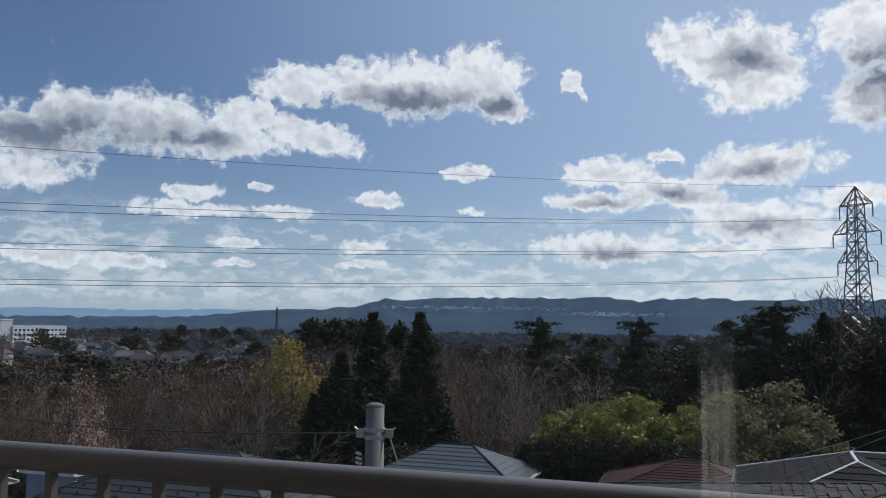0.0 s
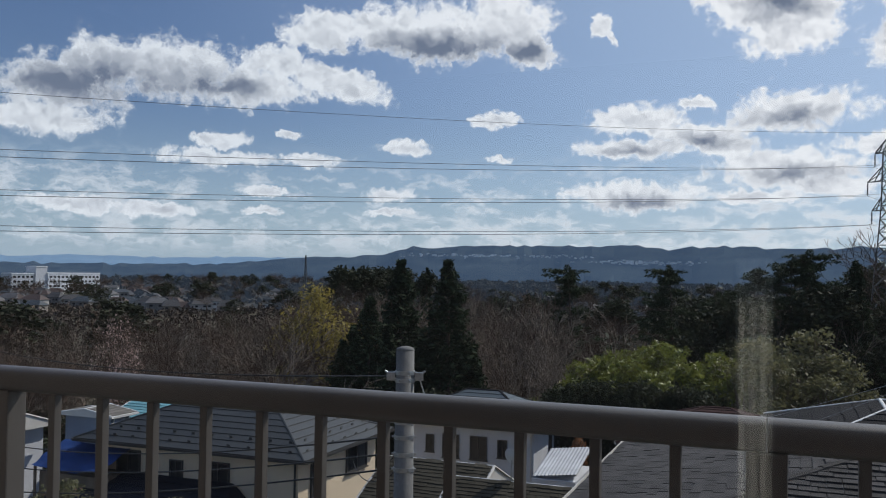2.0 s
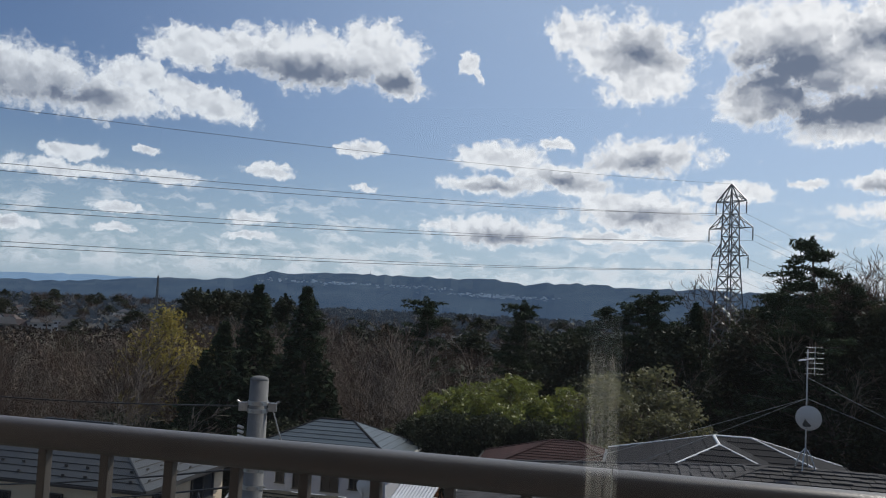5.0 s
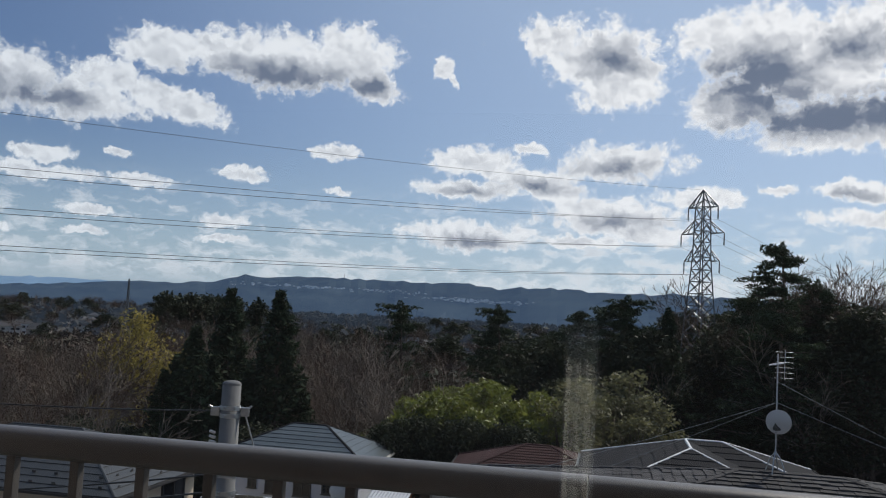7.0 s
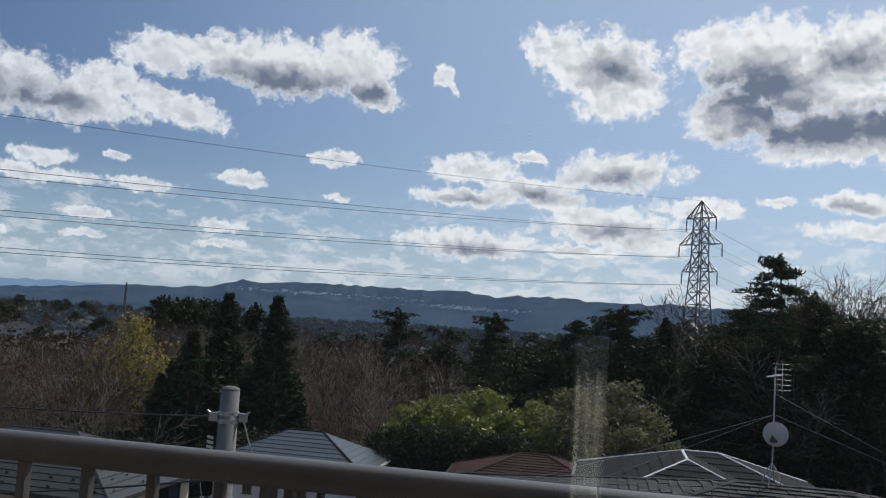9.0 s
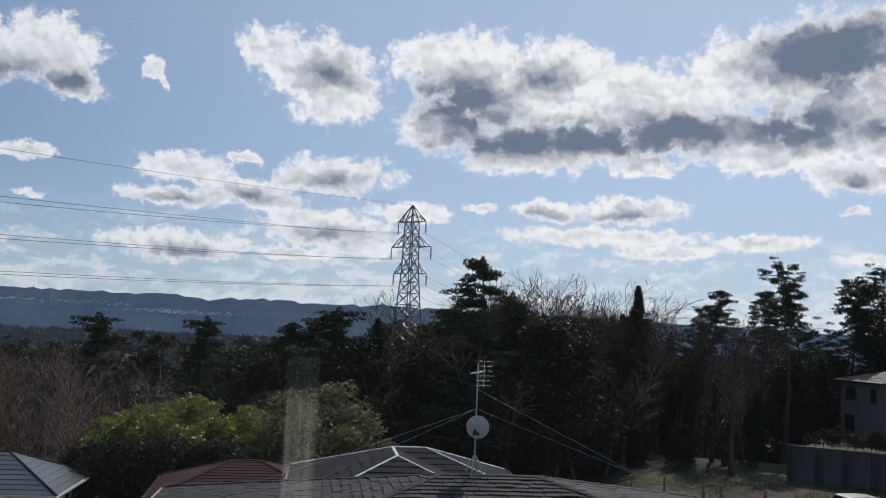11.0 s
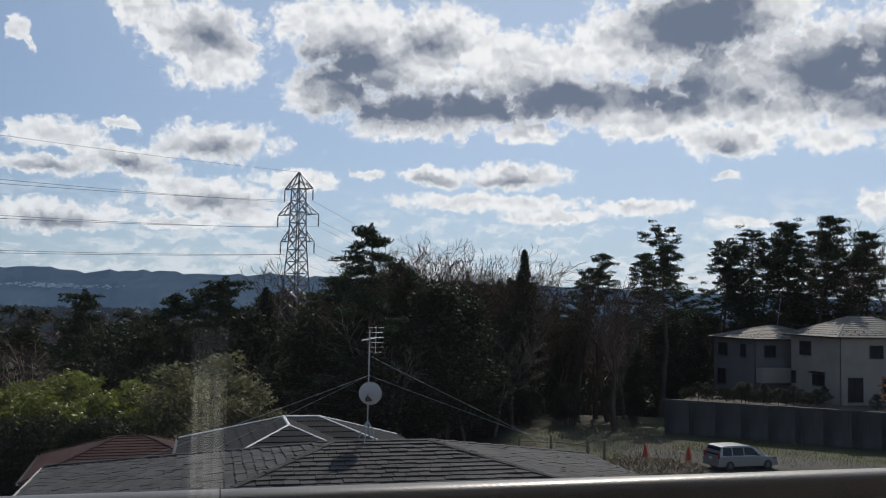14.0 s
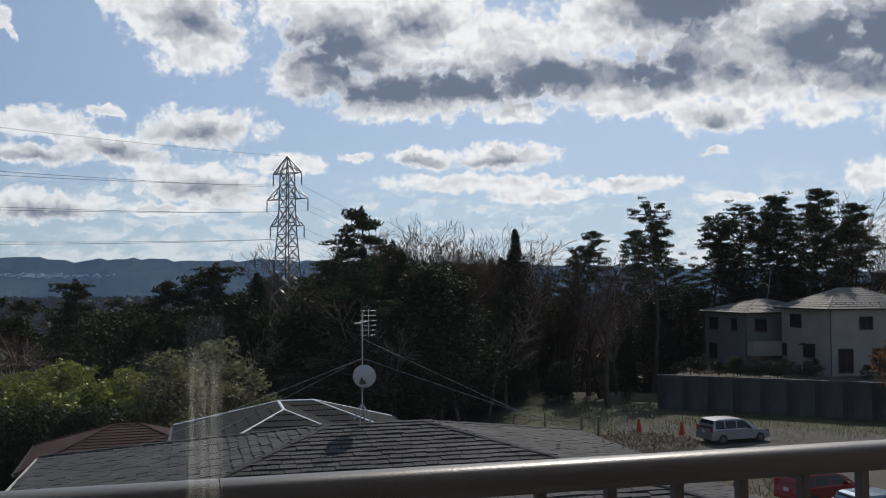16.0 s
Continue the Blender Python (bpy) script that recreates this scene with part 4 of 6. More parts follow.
part("wing_wall", box(4.3, 3.0, 6.75, at_base=True, m=Matrix.Translation((wx, -2.95, 0))), M["cream_dull"], grey_roofed)
capping(grey_roofed, "ridge_cap", [(wx, 0.0, zw + 0.02), near_end], 0.055, M["ridge_white"])
for c in (c5, c6):
    capping(grey_roofed, "hip_cap", [c, near_end], 0.055, M["ridge_white"])

# houses at the lower left
house("teal_roof_house", at(-18.3, 38.9), STREET, 3.4, 2.6, -2.0, 4.05, 0.30, 0.35, "teal_metal", "blue_wall", "pale blue house with a teal corrugated roof", 0.25, 0, "teal_metal", 0.05, gable=True, trim="frame_pale", windows=(("f", 0, 4.4, 1.2, 0.9),), seed=10)
house("blue_wall_house", at(-22.7, 37.0), STREET + 90, 1.0, 2.2, -2.0, 4.45, 0.16, 0.2, "grey_tile", "blue_wall", "narrow pale blue house with a white edged low roof", 0.25, 0, "ridge_white", 0.04, gable=True, trim="ridge_white", seed=21)
house("grey_roof_cottage", at(-30.4, 38.5), STREET, 4.4, 4.6, -2.0, 4.0, 0.34, 0.35, "grey_tile", "white_wall", "white walled house with a grey ribbed roof", 0.25, 0, "grey_tile", 0.05, gable=True, trim="frame_pale", windows=(("f", 0.4, 3.4, 1.2, 0.9),), seed=11)
tarp = thing("blue_sheet_shelter", Matrix.Translation(at(-23.6, 33.0, -1.4)) @ pose(0, 0, 0, 0, 0, STREET), "shelter roofed with a sagging blue plastic sheet", "shelter")
n, vs, fs = 14, [], []
for j in range(n + 1):
    for i in range(n + 1):
        u, v = i / n, j / n
        vs.append((-1.5 + 3.0 * u, -0.7 + 1.6 * v, 4.65 + 0.6 * v + 0.12 * noise.noise((u * 4, v * 4, 2)) - 0.1 * math.sin(math.pi * u)))
for j in range(n):
    for i in range(n):
        k = j * (n + 1) + i
        fs.append((k, k + 1, k + n + 2, k + n + 1))
child("sheet", mesh_of("sheet", vs, fs, M["tarp"], True), tarp, "blue plastic sheet")
for x in (-1.4, 1.4):
    for y in (-0.6, 0.8):
        part("support", rod(bmesh.new(), (x, y, 0), (x, y, 4.55 + 0.36 * (y + 0.7)), 0.05, n=8), M["wood"], tarp)
part("wall", box(2.6, 1.2, 4.4, at_base=True, m=Matrix.Translation((0, 0.1, 0))), M["wood"], tarp)

# the two houses above the retaining wall
WL, WR = Vector((57.5, 49.3, 0)), Vector((65.6, 35.6, 0))
wdir = (WR - WL).normalized()
wback = Vector((-wdir.y, wdir.x, 0))
wall = thing("retaining_wall", Matrix.Translation(WL - wdir * 1.0), "stained grey concrete retaining wall with vertical joints", "retaining wall", kind="structure")
n_panels = 16
wturn = math.degrees(math.atan2(wdir.y, wdir.x))
pm = bpy.data.meshes.new("wall_panel")
bm = box(1.98, 0.4, 2.7, 0.02, True)
bm.to_mesh(pm)
bm.free()
pm.materials.append(M["rwall"])
for k in range(n_panels):
    child("wall_panel", pm, wall, m=Matrix.Translation(wdir * (1.0 + 2.0 * k)) @ pose(0, 0, 0, 0, 0, wturn))
bm = box(32.0, 0.5, 0.14, 0.02, m=Matrix.Translation(wdir * 16.0 + Vector((0, 0, 2.77))) @ pose(0, 0, 0, 0, 0, wturn))
part("coping", bm, M["rwall"], wall)
terrace = new("terrace_ground", mesh_of("terrace_ground", *sweep([(-13, -2.6), (-0.2, -2.6), (-0.2, 0), (-13, 0)], [WL + Vector((0, 0, 2.62)), WL + wdir * 31 + Vector((0, 0, 2.62))]), M["soil"]))
tagged(terrace, "raised earth terrace behind the retaining wall", "ground", kind="structure")
UP = "pale cream two storey house with a grey tiled hipped roof"
house("tall_cream_house", (73.7, 43.0, 0), -22.4, 9.0, 6.6, 2.6, 8.4, 0.46, 0.45, "grey_tile", "cream_dull", UP, 0.4, 0, "grey_tile", 0.07,
      windows=(("l", 1.2, 4.5, 1.5, 1.1), ("l", -0.6, 1.9, 1.5, 0.9, "frame", True), ("l", 2.9, 1.9, 0.5, 1.0), ("f", -3.0, 1.3, 1.3, 1.9), ("f", 0.5, 1.3, 1.8, 1.9), ("f", -1, 4.4, 1.2, 1.0)), guards=True, seed=12)
grey_house = house("grey_siding_house", (73.4, 51.6, 0), -22.4, 8.0, 7.0, 2.6, 7.85, 0.30, 0.45, "grey_tile", "grey_wall", "grey two storey house with a hipped roof and snow guards", 0.4, 0, "grey_tile", 0.07,
      windows=(("l", 1.8, 4.0, 1.5, 1.1), ("l", -1.8, 4.0, 0.8, 1.1), ("l", 2.0, 1.4, 1.4, 1.4), ("f", -2.4, 4.0, 1.1, 1.0)), guards=True, seed=13)
part("balcony", box(3.2, 1.0, 1.3, 0.03, m=Matrix.Translation((-2.2, -4.0, 1.9))), M["cream_dull"], grey_house, "pale balcony box")

# ---- power line tower ----
TD, TAZ = 160.0, 25.2
tower_base = at(TAZ, TD, -10.0)
TTURN = -TAZ - 38
tower = thing("transmission_tower", Matrix.Translation(tower_base) @ pose(0, 0, 0, 0, 0, TTURN), "dark steel lattice transmission tower with three pairs of arms", "transmission tower")


def half_width(z):
    return along([(0, 3.1), (21.5, 1.75), (31, 1.12), (40.5, 0.90), (43.6, 0.06)], z)


def bars(name, pairs, r, parent, material, label=""):
    """Steel angles between pairs of points, joined into one panel."""
    vs, fs = [], []
    for a, b in pairs:
        v, q = sweep([(-r, -r), (r, -r), (r, r), (-r, r)], [a, b]) if abs((Vector(b) - Vector(a)).normalized().z) < 0.999 else sweep([(-r, -r), (r, -r), (r, r), (-r, r)], [a, Vector(b) + Vector((0.001, 0.02, 0))])
        m0 = len(vs)
        vs += v
        fs += [tuple(i + m0 for i in f) for f in q]
    return child(name, mesh_of(name, vs, fs, material), parent, label)


levels = [0, 5, 10, 14.5, 18.5, 21, 23.3, 25.4, 27.5, 29.6, 31.8, 34.4, 36.4, 38.4, 40.5]
signs = ((-1, -1), (1, -1), (1, 1), (-1, 1))


def corner(k, z):
    w = half_width(z)
    return Vector((signs[k][0] * w, signs[k][1] * w, z))


for k in range(4):
    for a, b in zip(levels, levels[1:]):
        bars("tower_leg", [(corner(k, a), corner(k, b))], 0.095, tower, M["tower"])
for a, b in zip(levels, levels[1:]):
    pairs = []
    for k in range(4):
        j = (k + 1) % 4
        pairs += [(corner(k, a), corner(j, b)), (corner(j, a), corner(k, b)), (corner(k, b), corner(j, b))]
    for pr in pairs:
        bars("brace", [pr], 0.052, tower, M["tower"])
bars("peak", [(corner(k, 40.5), (0, 0, 43.6)) for k in range(4)] + [((-3.1, 0, 40.6), (0, 0, 43.6)), ((3.1, 0, 40.6), (0, 0, 43.6))], 0.09, tower, M["tower"])
ARMS = ((40.5, 3.15, 1.3), (35.9, 4.55, 2.3), (31.1, 3.75, 2.1))
tips = []
for z, reach, rise in ARMS:
    for s in (-1, 1):
        tip = Vector((s * reach, 0, z))
        w = half_width(z)
        top = half_width(min(40.5, z + rise))
        pr = []
        for y in (-1, 1):
            pr += [((s * w, y * w, z), tip), ((s * top, y * top, min(43, z + rise)), tip), ((s * (w + reach) / 2, y * w / 2, z), (s * top, y * top, min(43, z + rise)))]
        pr.append(((s * (w + reach) / 2, -w / 2, z), (s * (w + reach) / 2, w / 2, z)))
        bars("arm", pr, 0.06, tower, M["tower"])
        bm = bmesh.new()
        for k in range(9):
            rod(bm, (tip.x, 0, z - 0.25 - 0.21 * k), (tip.x, 0, z - 0.40 - 0.21 * k), 0.10, 0.16, 8)
        rod(bm, (tip.x, 0, z), (tip.x, 0, z - 2.2), 0.05, n=6)
        part("insulator", bm, M["tower"], tower, "dark insulator string")
        tips.append((s, tower.matrix_world @ Vector((tip.x, 0, z - 2.25))))
wire = mat("aluminium conductor", (0.10, 0.105, 0.11), 0.6, 0.1, 2, 20, 0)
# the line runs off to both sides over the valley
WEST, ACROSS = Vector((-61.9, 52.3, 0)), Vector((0.58, -0.815, 0))
ENDS = [((18.41, 0.98), (17.41, 1.64)), ((15.44, 1.06), (14.72, 1.57)), ((12.97, 1.20), (12.33, 1.38))]
tw = Matrix.Translation(tower_base) @ pose(0, 0, 0, 0, 0, TTURN)
for i, (z, reach, rise) in enumerate(ARMS):
    for s in (-1, 1):
        tip = tw @ Vector((s * reach, 0, z - 2.25))
        zz, droop = ENDS[i][s > 0]
        far = WEST + ACROSS * 2.7 * s + Vector((0, 0, zz))
        cable("conductor", tip, far, droop, 0.026, "thin grey power line conductor across the sky", "power lines", wire)
        away = at(42, 420, 4 + 4.6 * (2 - i)) + Vector((3 * s, -3 * s, 0))
        cable("conductor", tip, away, 5.0, 0.026, "thin grey power line conductor across the sky", "power lines", wire)
cable("earth_wire", tw @ Vector((0, 0, 43.6)), WEST + Vector((0, 0, 22.7)), 1.37, 0.022, "thin earth wire above the power line", "power lines", wire)

# ---- aerials ----


def yagi(bm, at_z, turn_deg, n, span):
    m = pose(0, 0, at_z, 0, 0, turn_deg)
    rod(bm, m @ Vector((-0.1, 0, 0)), m @ Vector((1.0, 0, 0)), 0.011, n=6)
    for k in range(n):
        x = 0.02 + 0.95 * k / (n - 1)
        rod(bm, m @ Vector((x, -span, 0.01)), m @ Vector((x, span, 0.01)), 0.006, n=5)


MAST = Vector((9.15, 15.98, 7.18))
aerial = thing("roof_aerial", Matrix.Translation(MAST), "steel roof mast with a white satellite dish and aerial", "aerial")
part("mast", rod(bmesh.new(), (0, 0, 0.45), (0, 0, 2.38), 0.015, n=8), M["steel"], aerial)
for a in (45, 135, 225, 315):
    v = Vector((math.cos(radians(a)), math.sin(radians(a)), 0))
    bm = rod(bmesh.new(), v * 0.24 + Vector((0, 0, -0.05)), v * 0.10 + Vector((0, 0, 0.38)), 0.013, n=6)
    rod(bm, v * 0.10 + Vector((0, 0, 0.38)), Vector((0, 0, 0.52)), 0.013, n=6)
    part("roof_horse", bm, M["steel"], aerial)
bm = bmesh.new()
for k in range(6):
    z = 1.92 + 0.10 * k
    rod(bm, (-0.05, 0.0, z), (0.30, -0.05, z), 0.0045, n=5)
rod(bm, (0.13, -0.03, 1.88), (0.13, -0.03, 2.46), 0.007, n=6)
part("comb_aerial", bm, M["steel"], aerial, "comb of thin aerial rods")
bm = bmesh.new()
rod(bm, (-0.18, 0, 2.16), (0.12, 0.0, 2.21), 0.016, n=6)
rod(bm, (-0.1, -0.1, 2.17), (-0.1, 0.1, 2.17), 0.007, n=5)
part("small_aerial", bm, M["dish"], aerial, "short pale aerial boom")
vs, fs = [(0, 0, 0)], []
NR, NS = 6, 28
for j in range(1, NR + 1):
    r = j / NR
    for k in range(NS):
        a = 2 * math.pi * k / NS
        vs.append((0.235 * r * math.cos(a), -0.075 * r * r, 0.27 * r * math.sin(a)))
for k in range(NS):
    fs.append((0, 1 + k, 1 + (k + 1) % NS))
for j in range(NR - 1):
    for k in range(NS):
        a, b = 1 + j * NS + k, 1 + j * NS + (k + 1) % NS
        fs.append((a, a + NS, b + NS, b))
nv = len(vs)
vs += [(x, y + 0.012, z) for x, y, z in vs]
fs += [tuple(nv + i for i in f[::-1]) for f in fs]
dish_me = mesh_of("dish", vs, fs, M["dish"], True)
dish = child("dish", dish_me, aerial, "white dish bowl", pose(0, -0.08, 1.05, -26, 0, 148))
bm = rod(bmesh.new(), (0, -0.05, -0.25), (0, -0.36, -0.18), 0.012, n=6)
box(0.07, 0.09, 0.06, 0.008, bm=bm, m=Matrix.Translation((0, -0.38, -0.15)))
part("feed_arm", bm, M["dish"], dish, "feed arm with receiver")
part("bracket", box(0.12, 0.09, 0.2, 0.01, m=Matrix.Translation((0, -0.02, 1.02))), M["frame"], aerial)
for z, to in ((1.85, Vector((17.2, 17.6, 5.86))), (1.45, Vector((15.5, 12.3, 6.10))), (1.45, Vector((4.9, 20.3, 6.3))), (1.45, Vector((6.4, 20.4, 6.2)))):
    cable("guy_wire", MAST + Vector((0, 0, z)), to, 0.03, 0.004, "thin steel guy wire holding the aerial mast", "guy wires", M["steel"])
small = thing("small_dish_aerial", Matrix.Translation((1.25, 24.35, 4.36)), "small white satellite dish on the slate roof", "aerial")
part("mast", rod(bmesh.new(), (0, 0, 0), (0, 0, 0.75), 0.02, n=8), M["steel"], small)
child("dish", dish_me, small, m=pose(0, -0.05, 0.62, -26, 0, 148))
roof_aer = thing("roof_aerial", Matrix.Translation(at(55.2, 88.5, 8.75)), "thin leaning roof aerial on the grey house", "aerial")
bm = rod(bmesh.new(), (0, 0, 0), (0.4, -0.2, 3.0), 0.02, n=6)
part("mast", bm, M["steel"], roof_aer)
bm = bmesh.new()
yagi(bm, 2.6, 30, 6, 0.4)
part("aerial_rods", bm, M["steel"], roof_aer)

# ---- vehicles ----


def car(name, m, paint, label, length=4.55, width=1.72, height=1.58, van=True):
    ob = thing(name, m, label, "car", "parked cars")
    h = height
    # side outline: x along the car (front at +), z
    low = [(-0.50, 0.30), (-0.495, 0.62), (-0.475, 0.92), (-0.30, 0.95), (0.00, 0.94), (0.22, 0.92), (0.36, 0.85), (0.47, 0.70), (0.50, 0.50), (0.495, 0.28)]
    prof_b = [(x * length, z) for x, z in low]
    vs, fs, n = [], [], len(prof_b)
    for y, pinch in ((-1, 0.985), (-0.96, 1.0), (0.96, 1.0), (1, 0.985)):
        for x, z in prof_b:
            vs.append((x * pinch, y * width / 2, 0.30 + (z - 0.30) * (0.93 if abs(y) == 1 else 1.0)))
    for j in range(3):
        for k in range(n):
            a, b = j * n + k, j * n + (k + 1) % n
            fs.append((a, b, b + n, a + n))
    fs += [tuple(range(n)), tuple(range(4 * n - 1, 3 * n - 1, -1))]
    body = child("body", mesh_of("body", vs, fs, paint), ob)
    cab = [(-0.475, 0.90), (-0.455, 1.22), (-0.425, h * 0.955), (-0.36, h * 0.99), (-0.15, h), (0.03, h * 0.975), (0.13, h * 0.90), (0.30, 0.90)]
    vs, fs, n = [], [], len(cab)
    for s in (-1, 1):
        for x, z in cab:
            tuck = 0.94 - 0.13 * (z - 0.9) / (h - 0.9)
            vs.append((x * length, s * width / 2 * tuck, z))
    for k in range(n):
        fs.append((k, (k + 1) % n, n + (k + 1) % n, n + k))
    fs += [tuple(range(n - 1, -1, -1)), tuple(range(n, 2 * n))]
    child("cabin", mesh_of("cabin", vs, fs, paint), ob)
    for s in (-1, 1):
        for x0, x1, lift in ((-0.43, -0.27, 0.02), (-0.255, -0.075, 0.0), (-0.06, 0.13, 0.0)):
            zb, zt = 0.98, h * 0.93
            def pt(x, z):
                return (x * length, s * (width / 2 * (0.94 - 0.13 * (z - 0.9) / (h - 0.9)) + 0.006), z)
            xt1 = min(x1, 0.075)
            v = [pt(x0 + 0.01 * (x0 < -0.4), zb), pt(x1 + (0.06 if x1 > 0.1 else 0), zb - 0.02), pt(xt1, zt if x1 < 0.1 else zt - 0.04), pt(x0 + 0.02 * (x0 < -0.4), zt)]
            v += [(a, b - s * 0.012, c) for a, b, c in v]
            child("side_window", mesh_of("side_window", v, [(0, 1, 2, 3), (7, 6, 5, 4), (0, 4, 5, 1), (1, 5, 6, 2), (2, 6, 7, 3), (3, 7, 4, 0)], M["glass"]), ob)
    for nm, pts in (("windscreen", ((0.292, 0.92), (0.135, h * 0.895))), ("rear_window", ((-0.468, 1.0), (-0.433, h * 0.93)))):
        (xa, za), (xb, zb) = pts
        o = 0.008 if nm == "windscreen" else -0.008
        v = [(xa * length + o, -0.74, za), (xa * length + o, 0.74, za), (xb * length + o, 0.62, zb), (xb * length + o, -0.62, zb)]
        v += [(a - o * 1.2, b, c - 0.004) for a, b, c in v]
        child(nm, mesh_of(nm, v, [(0, 1, 2, 3), (7, 6, 5, 4), (0, 4, 5, 1), (1, 5, 6, 2), (2, 6, 7, 3), (3, 7, 4, 0)], M["glass"]), ob)
    for x in (-0.31, 0.32):
        for s in (-1, 1):
            wheel = child("wheel", None, ob, m=Matrix.Translation((x * length, s * (width / 2 - 0.09), 0.32)))
            part("tyre", rod(bmesh.new(), (0, -0.105, 0), (0, 0.105, 0), 0.32, n=24), M["black"], wheel)
            part("rim", rod(bmesh.new(), (0, s * 0.07, 0), (0, s * 0.113, 0), 0.19, 0.17, n=16), M["tower"], wheel)
            bm = bmesh.new()
            vs, fs = sweep([(math.cos(a) * 0.36, math.sin(a) * 0.36) for a in [k * math.pi / 10 for k in range(21)][:20]], [(0, -0.02, 0), (0, 0.02, 0)])
            child("wheel_arch", mesh_of("wheel_arch", vs, fs, M["black"]), wheel, m=Matrix.Translation((0, s * 0.055, 0.02)))
            bm.free()
    for s in (-1, 1):
        part("tail_light", box(0.06, 0.20, 0.36, 0.02, m=Matrix.Translation((-0.478 * length, s * (width / 2 - 0.11), 0.98))), M["lamp"], ob, "red tail light")
        part("headlight", box(0.34, 0.10, 0.14, 0.03, m=Matrix.Translation((0.435 * length, s * (width / 2 - 0.06), 0.72))), M["glass"], ob)
        part("mirror", box(0.10, 0.20, 0.13, 0.03, m=Matrix.Translation((0.16 * length, s * (width / 2 + 0.06), 1.0))), paint, ob)
    part("rear_plate", box(0.02, 0.33, 0.165, m=Matrix.Translation((-0.497 * length, 0, 0.78))), M["plate"], ob, "plain white plate")
    part("bumper", box(0.16, width * 0.96, 0.22, 0.05, m=Matrix.Translation((-0.485 * length, 0, 0.42))), paint, ob)
    part("bumper", box(0.16, width * 0.94, 0.22, 0.05, m=Matrix.Translation((0.482 * length, 0, 0.40))), paint, ob)
    return ob


car_c = (Vector((46.94, 38.15, 0)) + Vector((50.12, 34.78, 0))) / 2 + at(53, 0.6)
car("silver_car", Matrix.Translation((car_c.x, car_c.y, 0.0)) @ pose(0, 0, 0, 0, 0, -16), M["silver"], "silver people carrier parked on the gravel lot")
rc = at(58.0, 45.5)
car("red_car", Matrix.Translation((rc.x, rc.y, 0.0)) @ pose(0, 0, 0, 0, 0, -14), M["red"], "dark red car parked below the balcony", 4.3, 1.7, 1.5)
bc = at(61.3, 42.0)
car("blue_grey_car", Matrix.Translation((bc.x, bc.y, 0.0)) @ pose(0, 0, 0, 0, 0, -20), M["bluegrey"], "blue grey car parked beside the red car", 4.2, 1.7, 1.5)

# ---- lot: cones, fence posts, brush ----
for x, y in ((46.68, 42.82), (48.31, 40.45)):
    c = thing("traffic_cone", Matrix.Translation((x, y, 0)), "faded orange red traffic cone on the lot", "traffic cone", "traffic cones")
    part("cone", rod(bmesh.new(), (0, 0, 0.04), (0, 0, 0.95), 0.22, 0.04, 16), M["cone"], c)
    part("foot", box(0.52, 0.52, 0.05, 0.015, True), M["cone"], c)
fence = thing("pipe_fence", Matrix.Translation(at(42.4, 61.5, 0)), "old wooden posts joined by thin rails", "fence")
fa = [at(39.6, 60.5) - at(42.4, 61.5), at(41.6, 60.8) - at(42.4, 61.5), at(43.9, 60.0) - at(42.4, 61.5), at(44.95, 59.6) - at(42.4, 61.5)]
for p in fa:
    part("post", rod(bmesh.new(), (p.x, p.y, 0), (p.x + 0.05, p.y, 1.55), 0.09, 0.075, 8), M["wood"], fence)
for z in (0.6, 1.15):
    for p, q in zip(fa[:3], fa[1:3]):
        part("rail", rod(bmesh.new(), p + Vector((0, 0, z)), q + Vector((0, 0, z - 0.05)), 0.03, n=6), M["wood"], fence)


def tuft(centre, n, spread, size, lean, seed, material, name, label, rise=0.0):
    """Scattered stems or blades over a patch."""
    rg = np.random.default_rng(seed)
    vs, fs = [], []
    for k in range(n):
        a, r = rg.uniform(0, 6.283), spread * math.sqrt(rg.uniform())
        p = Vector((centre[0] + r * math.cos(a) * 1.5, centre[1] + r * math.sin(a), 0))
        p.z = ground_z(p.x, p.y) + rise * max(0, 1 - r / spread) * rg.uniform(0, 1)
        d = Vector((rg.normal() * lean, rg.normal() * lean, 1)).normalized() * size * rg.uniform(0.5, 1.3)
        s = Vector((rg.normal(), rg.normal(), 0)).normalized() * size * 0.05
        m0 = len(vs)
        vs += [p - s, p + s, p + d + s * 0.3, p + d * 0.6 + s * 1.4]
        fs += [(m0, m0 + 1, m0 + 3), (m0, m0 + 3, m0 + 2)]
    return tagged(new(name, mesh_of(name, vs, fs, material)), label, "undergrowth", kind="stuff")


tuft(at(47, 58), 4200, 3.6, 0.45, 1.6, 5, M["straw"], "brush_heap", "heap of dry cut stems on the lot", 0.9)
tuft(at(52, 50), 4200, 5.0, 0.4, 1.6, 6, M["straw"], "brush_heap", "dry stems scattered below the balcony", 0.5)
tuft(at(46, 70), 9000, 9.0, 0.22, 0.5, 7, M["grass"], "grass_patch", "fresh green grass at the foot of the trees")
tuft(at(56, 70), 8000, 7.0, 0.22, 0.5, 8, M["grass"], "grass_patch", "fresh green grass beside the retaining wall")
tuft(at(50, 60), 3000, 6.0, 0.25, 0.5, 9, M["grass"], "grass_patch", "short green grass on the lot")
lot = new("gravel_lot", mesh_of("gravel_lot", [tuple(at(az, d, 0.012 + 0.001 * (d > 60))) for d in (52, 56, 60, 64, 67.5) for az in (46, 49, 52, 55, 58, 61, 64, 68)],
                              [(j * 8 + i, j * 8 + i + 1, j * 8 + i + 9, j * 8 + i + 8) for j in range(4) for i in range(7)], mat("grey gravel", (0.072, 0.066, 0.058), 0.95, 0.35, 0.6, 9, 0.6)))
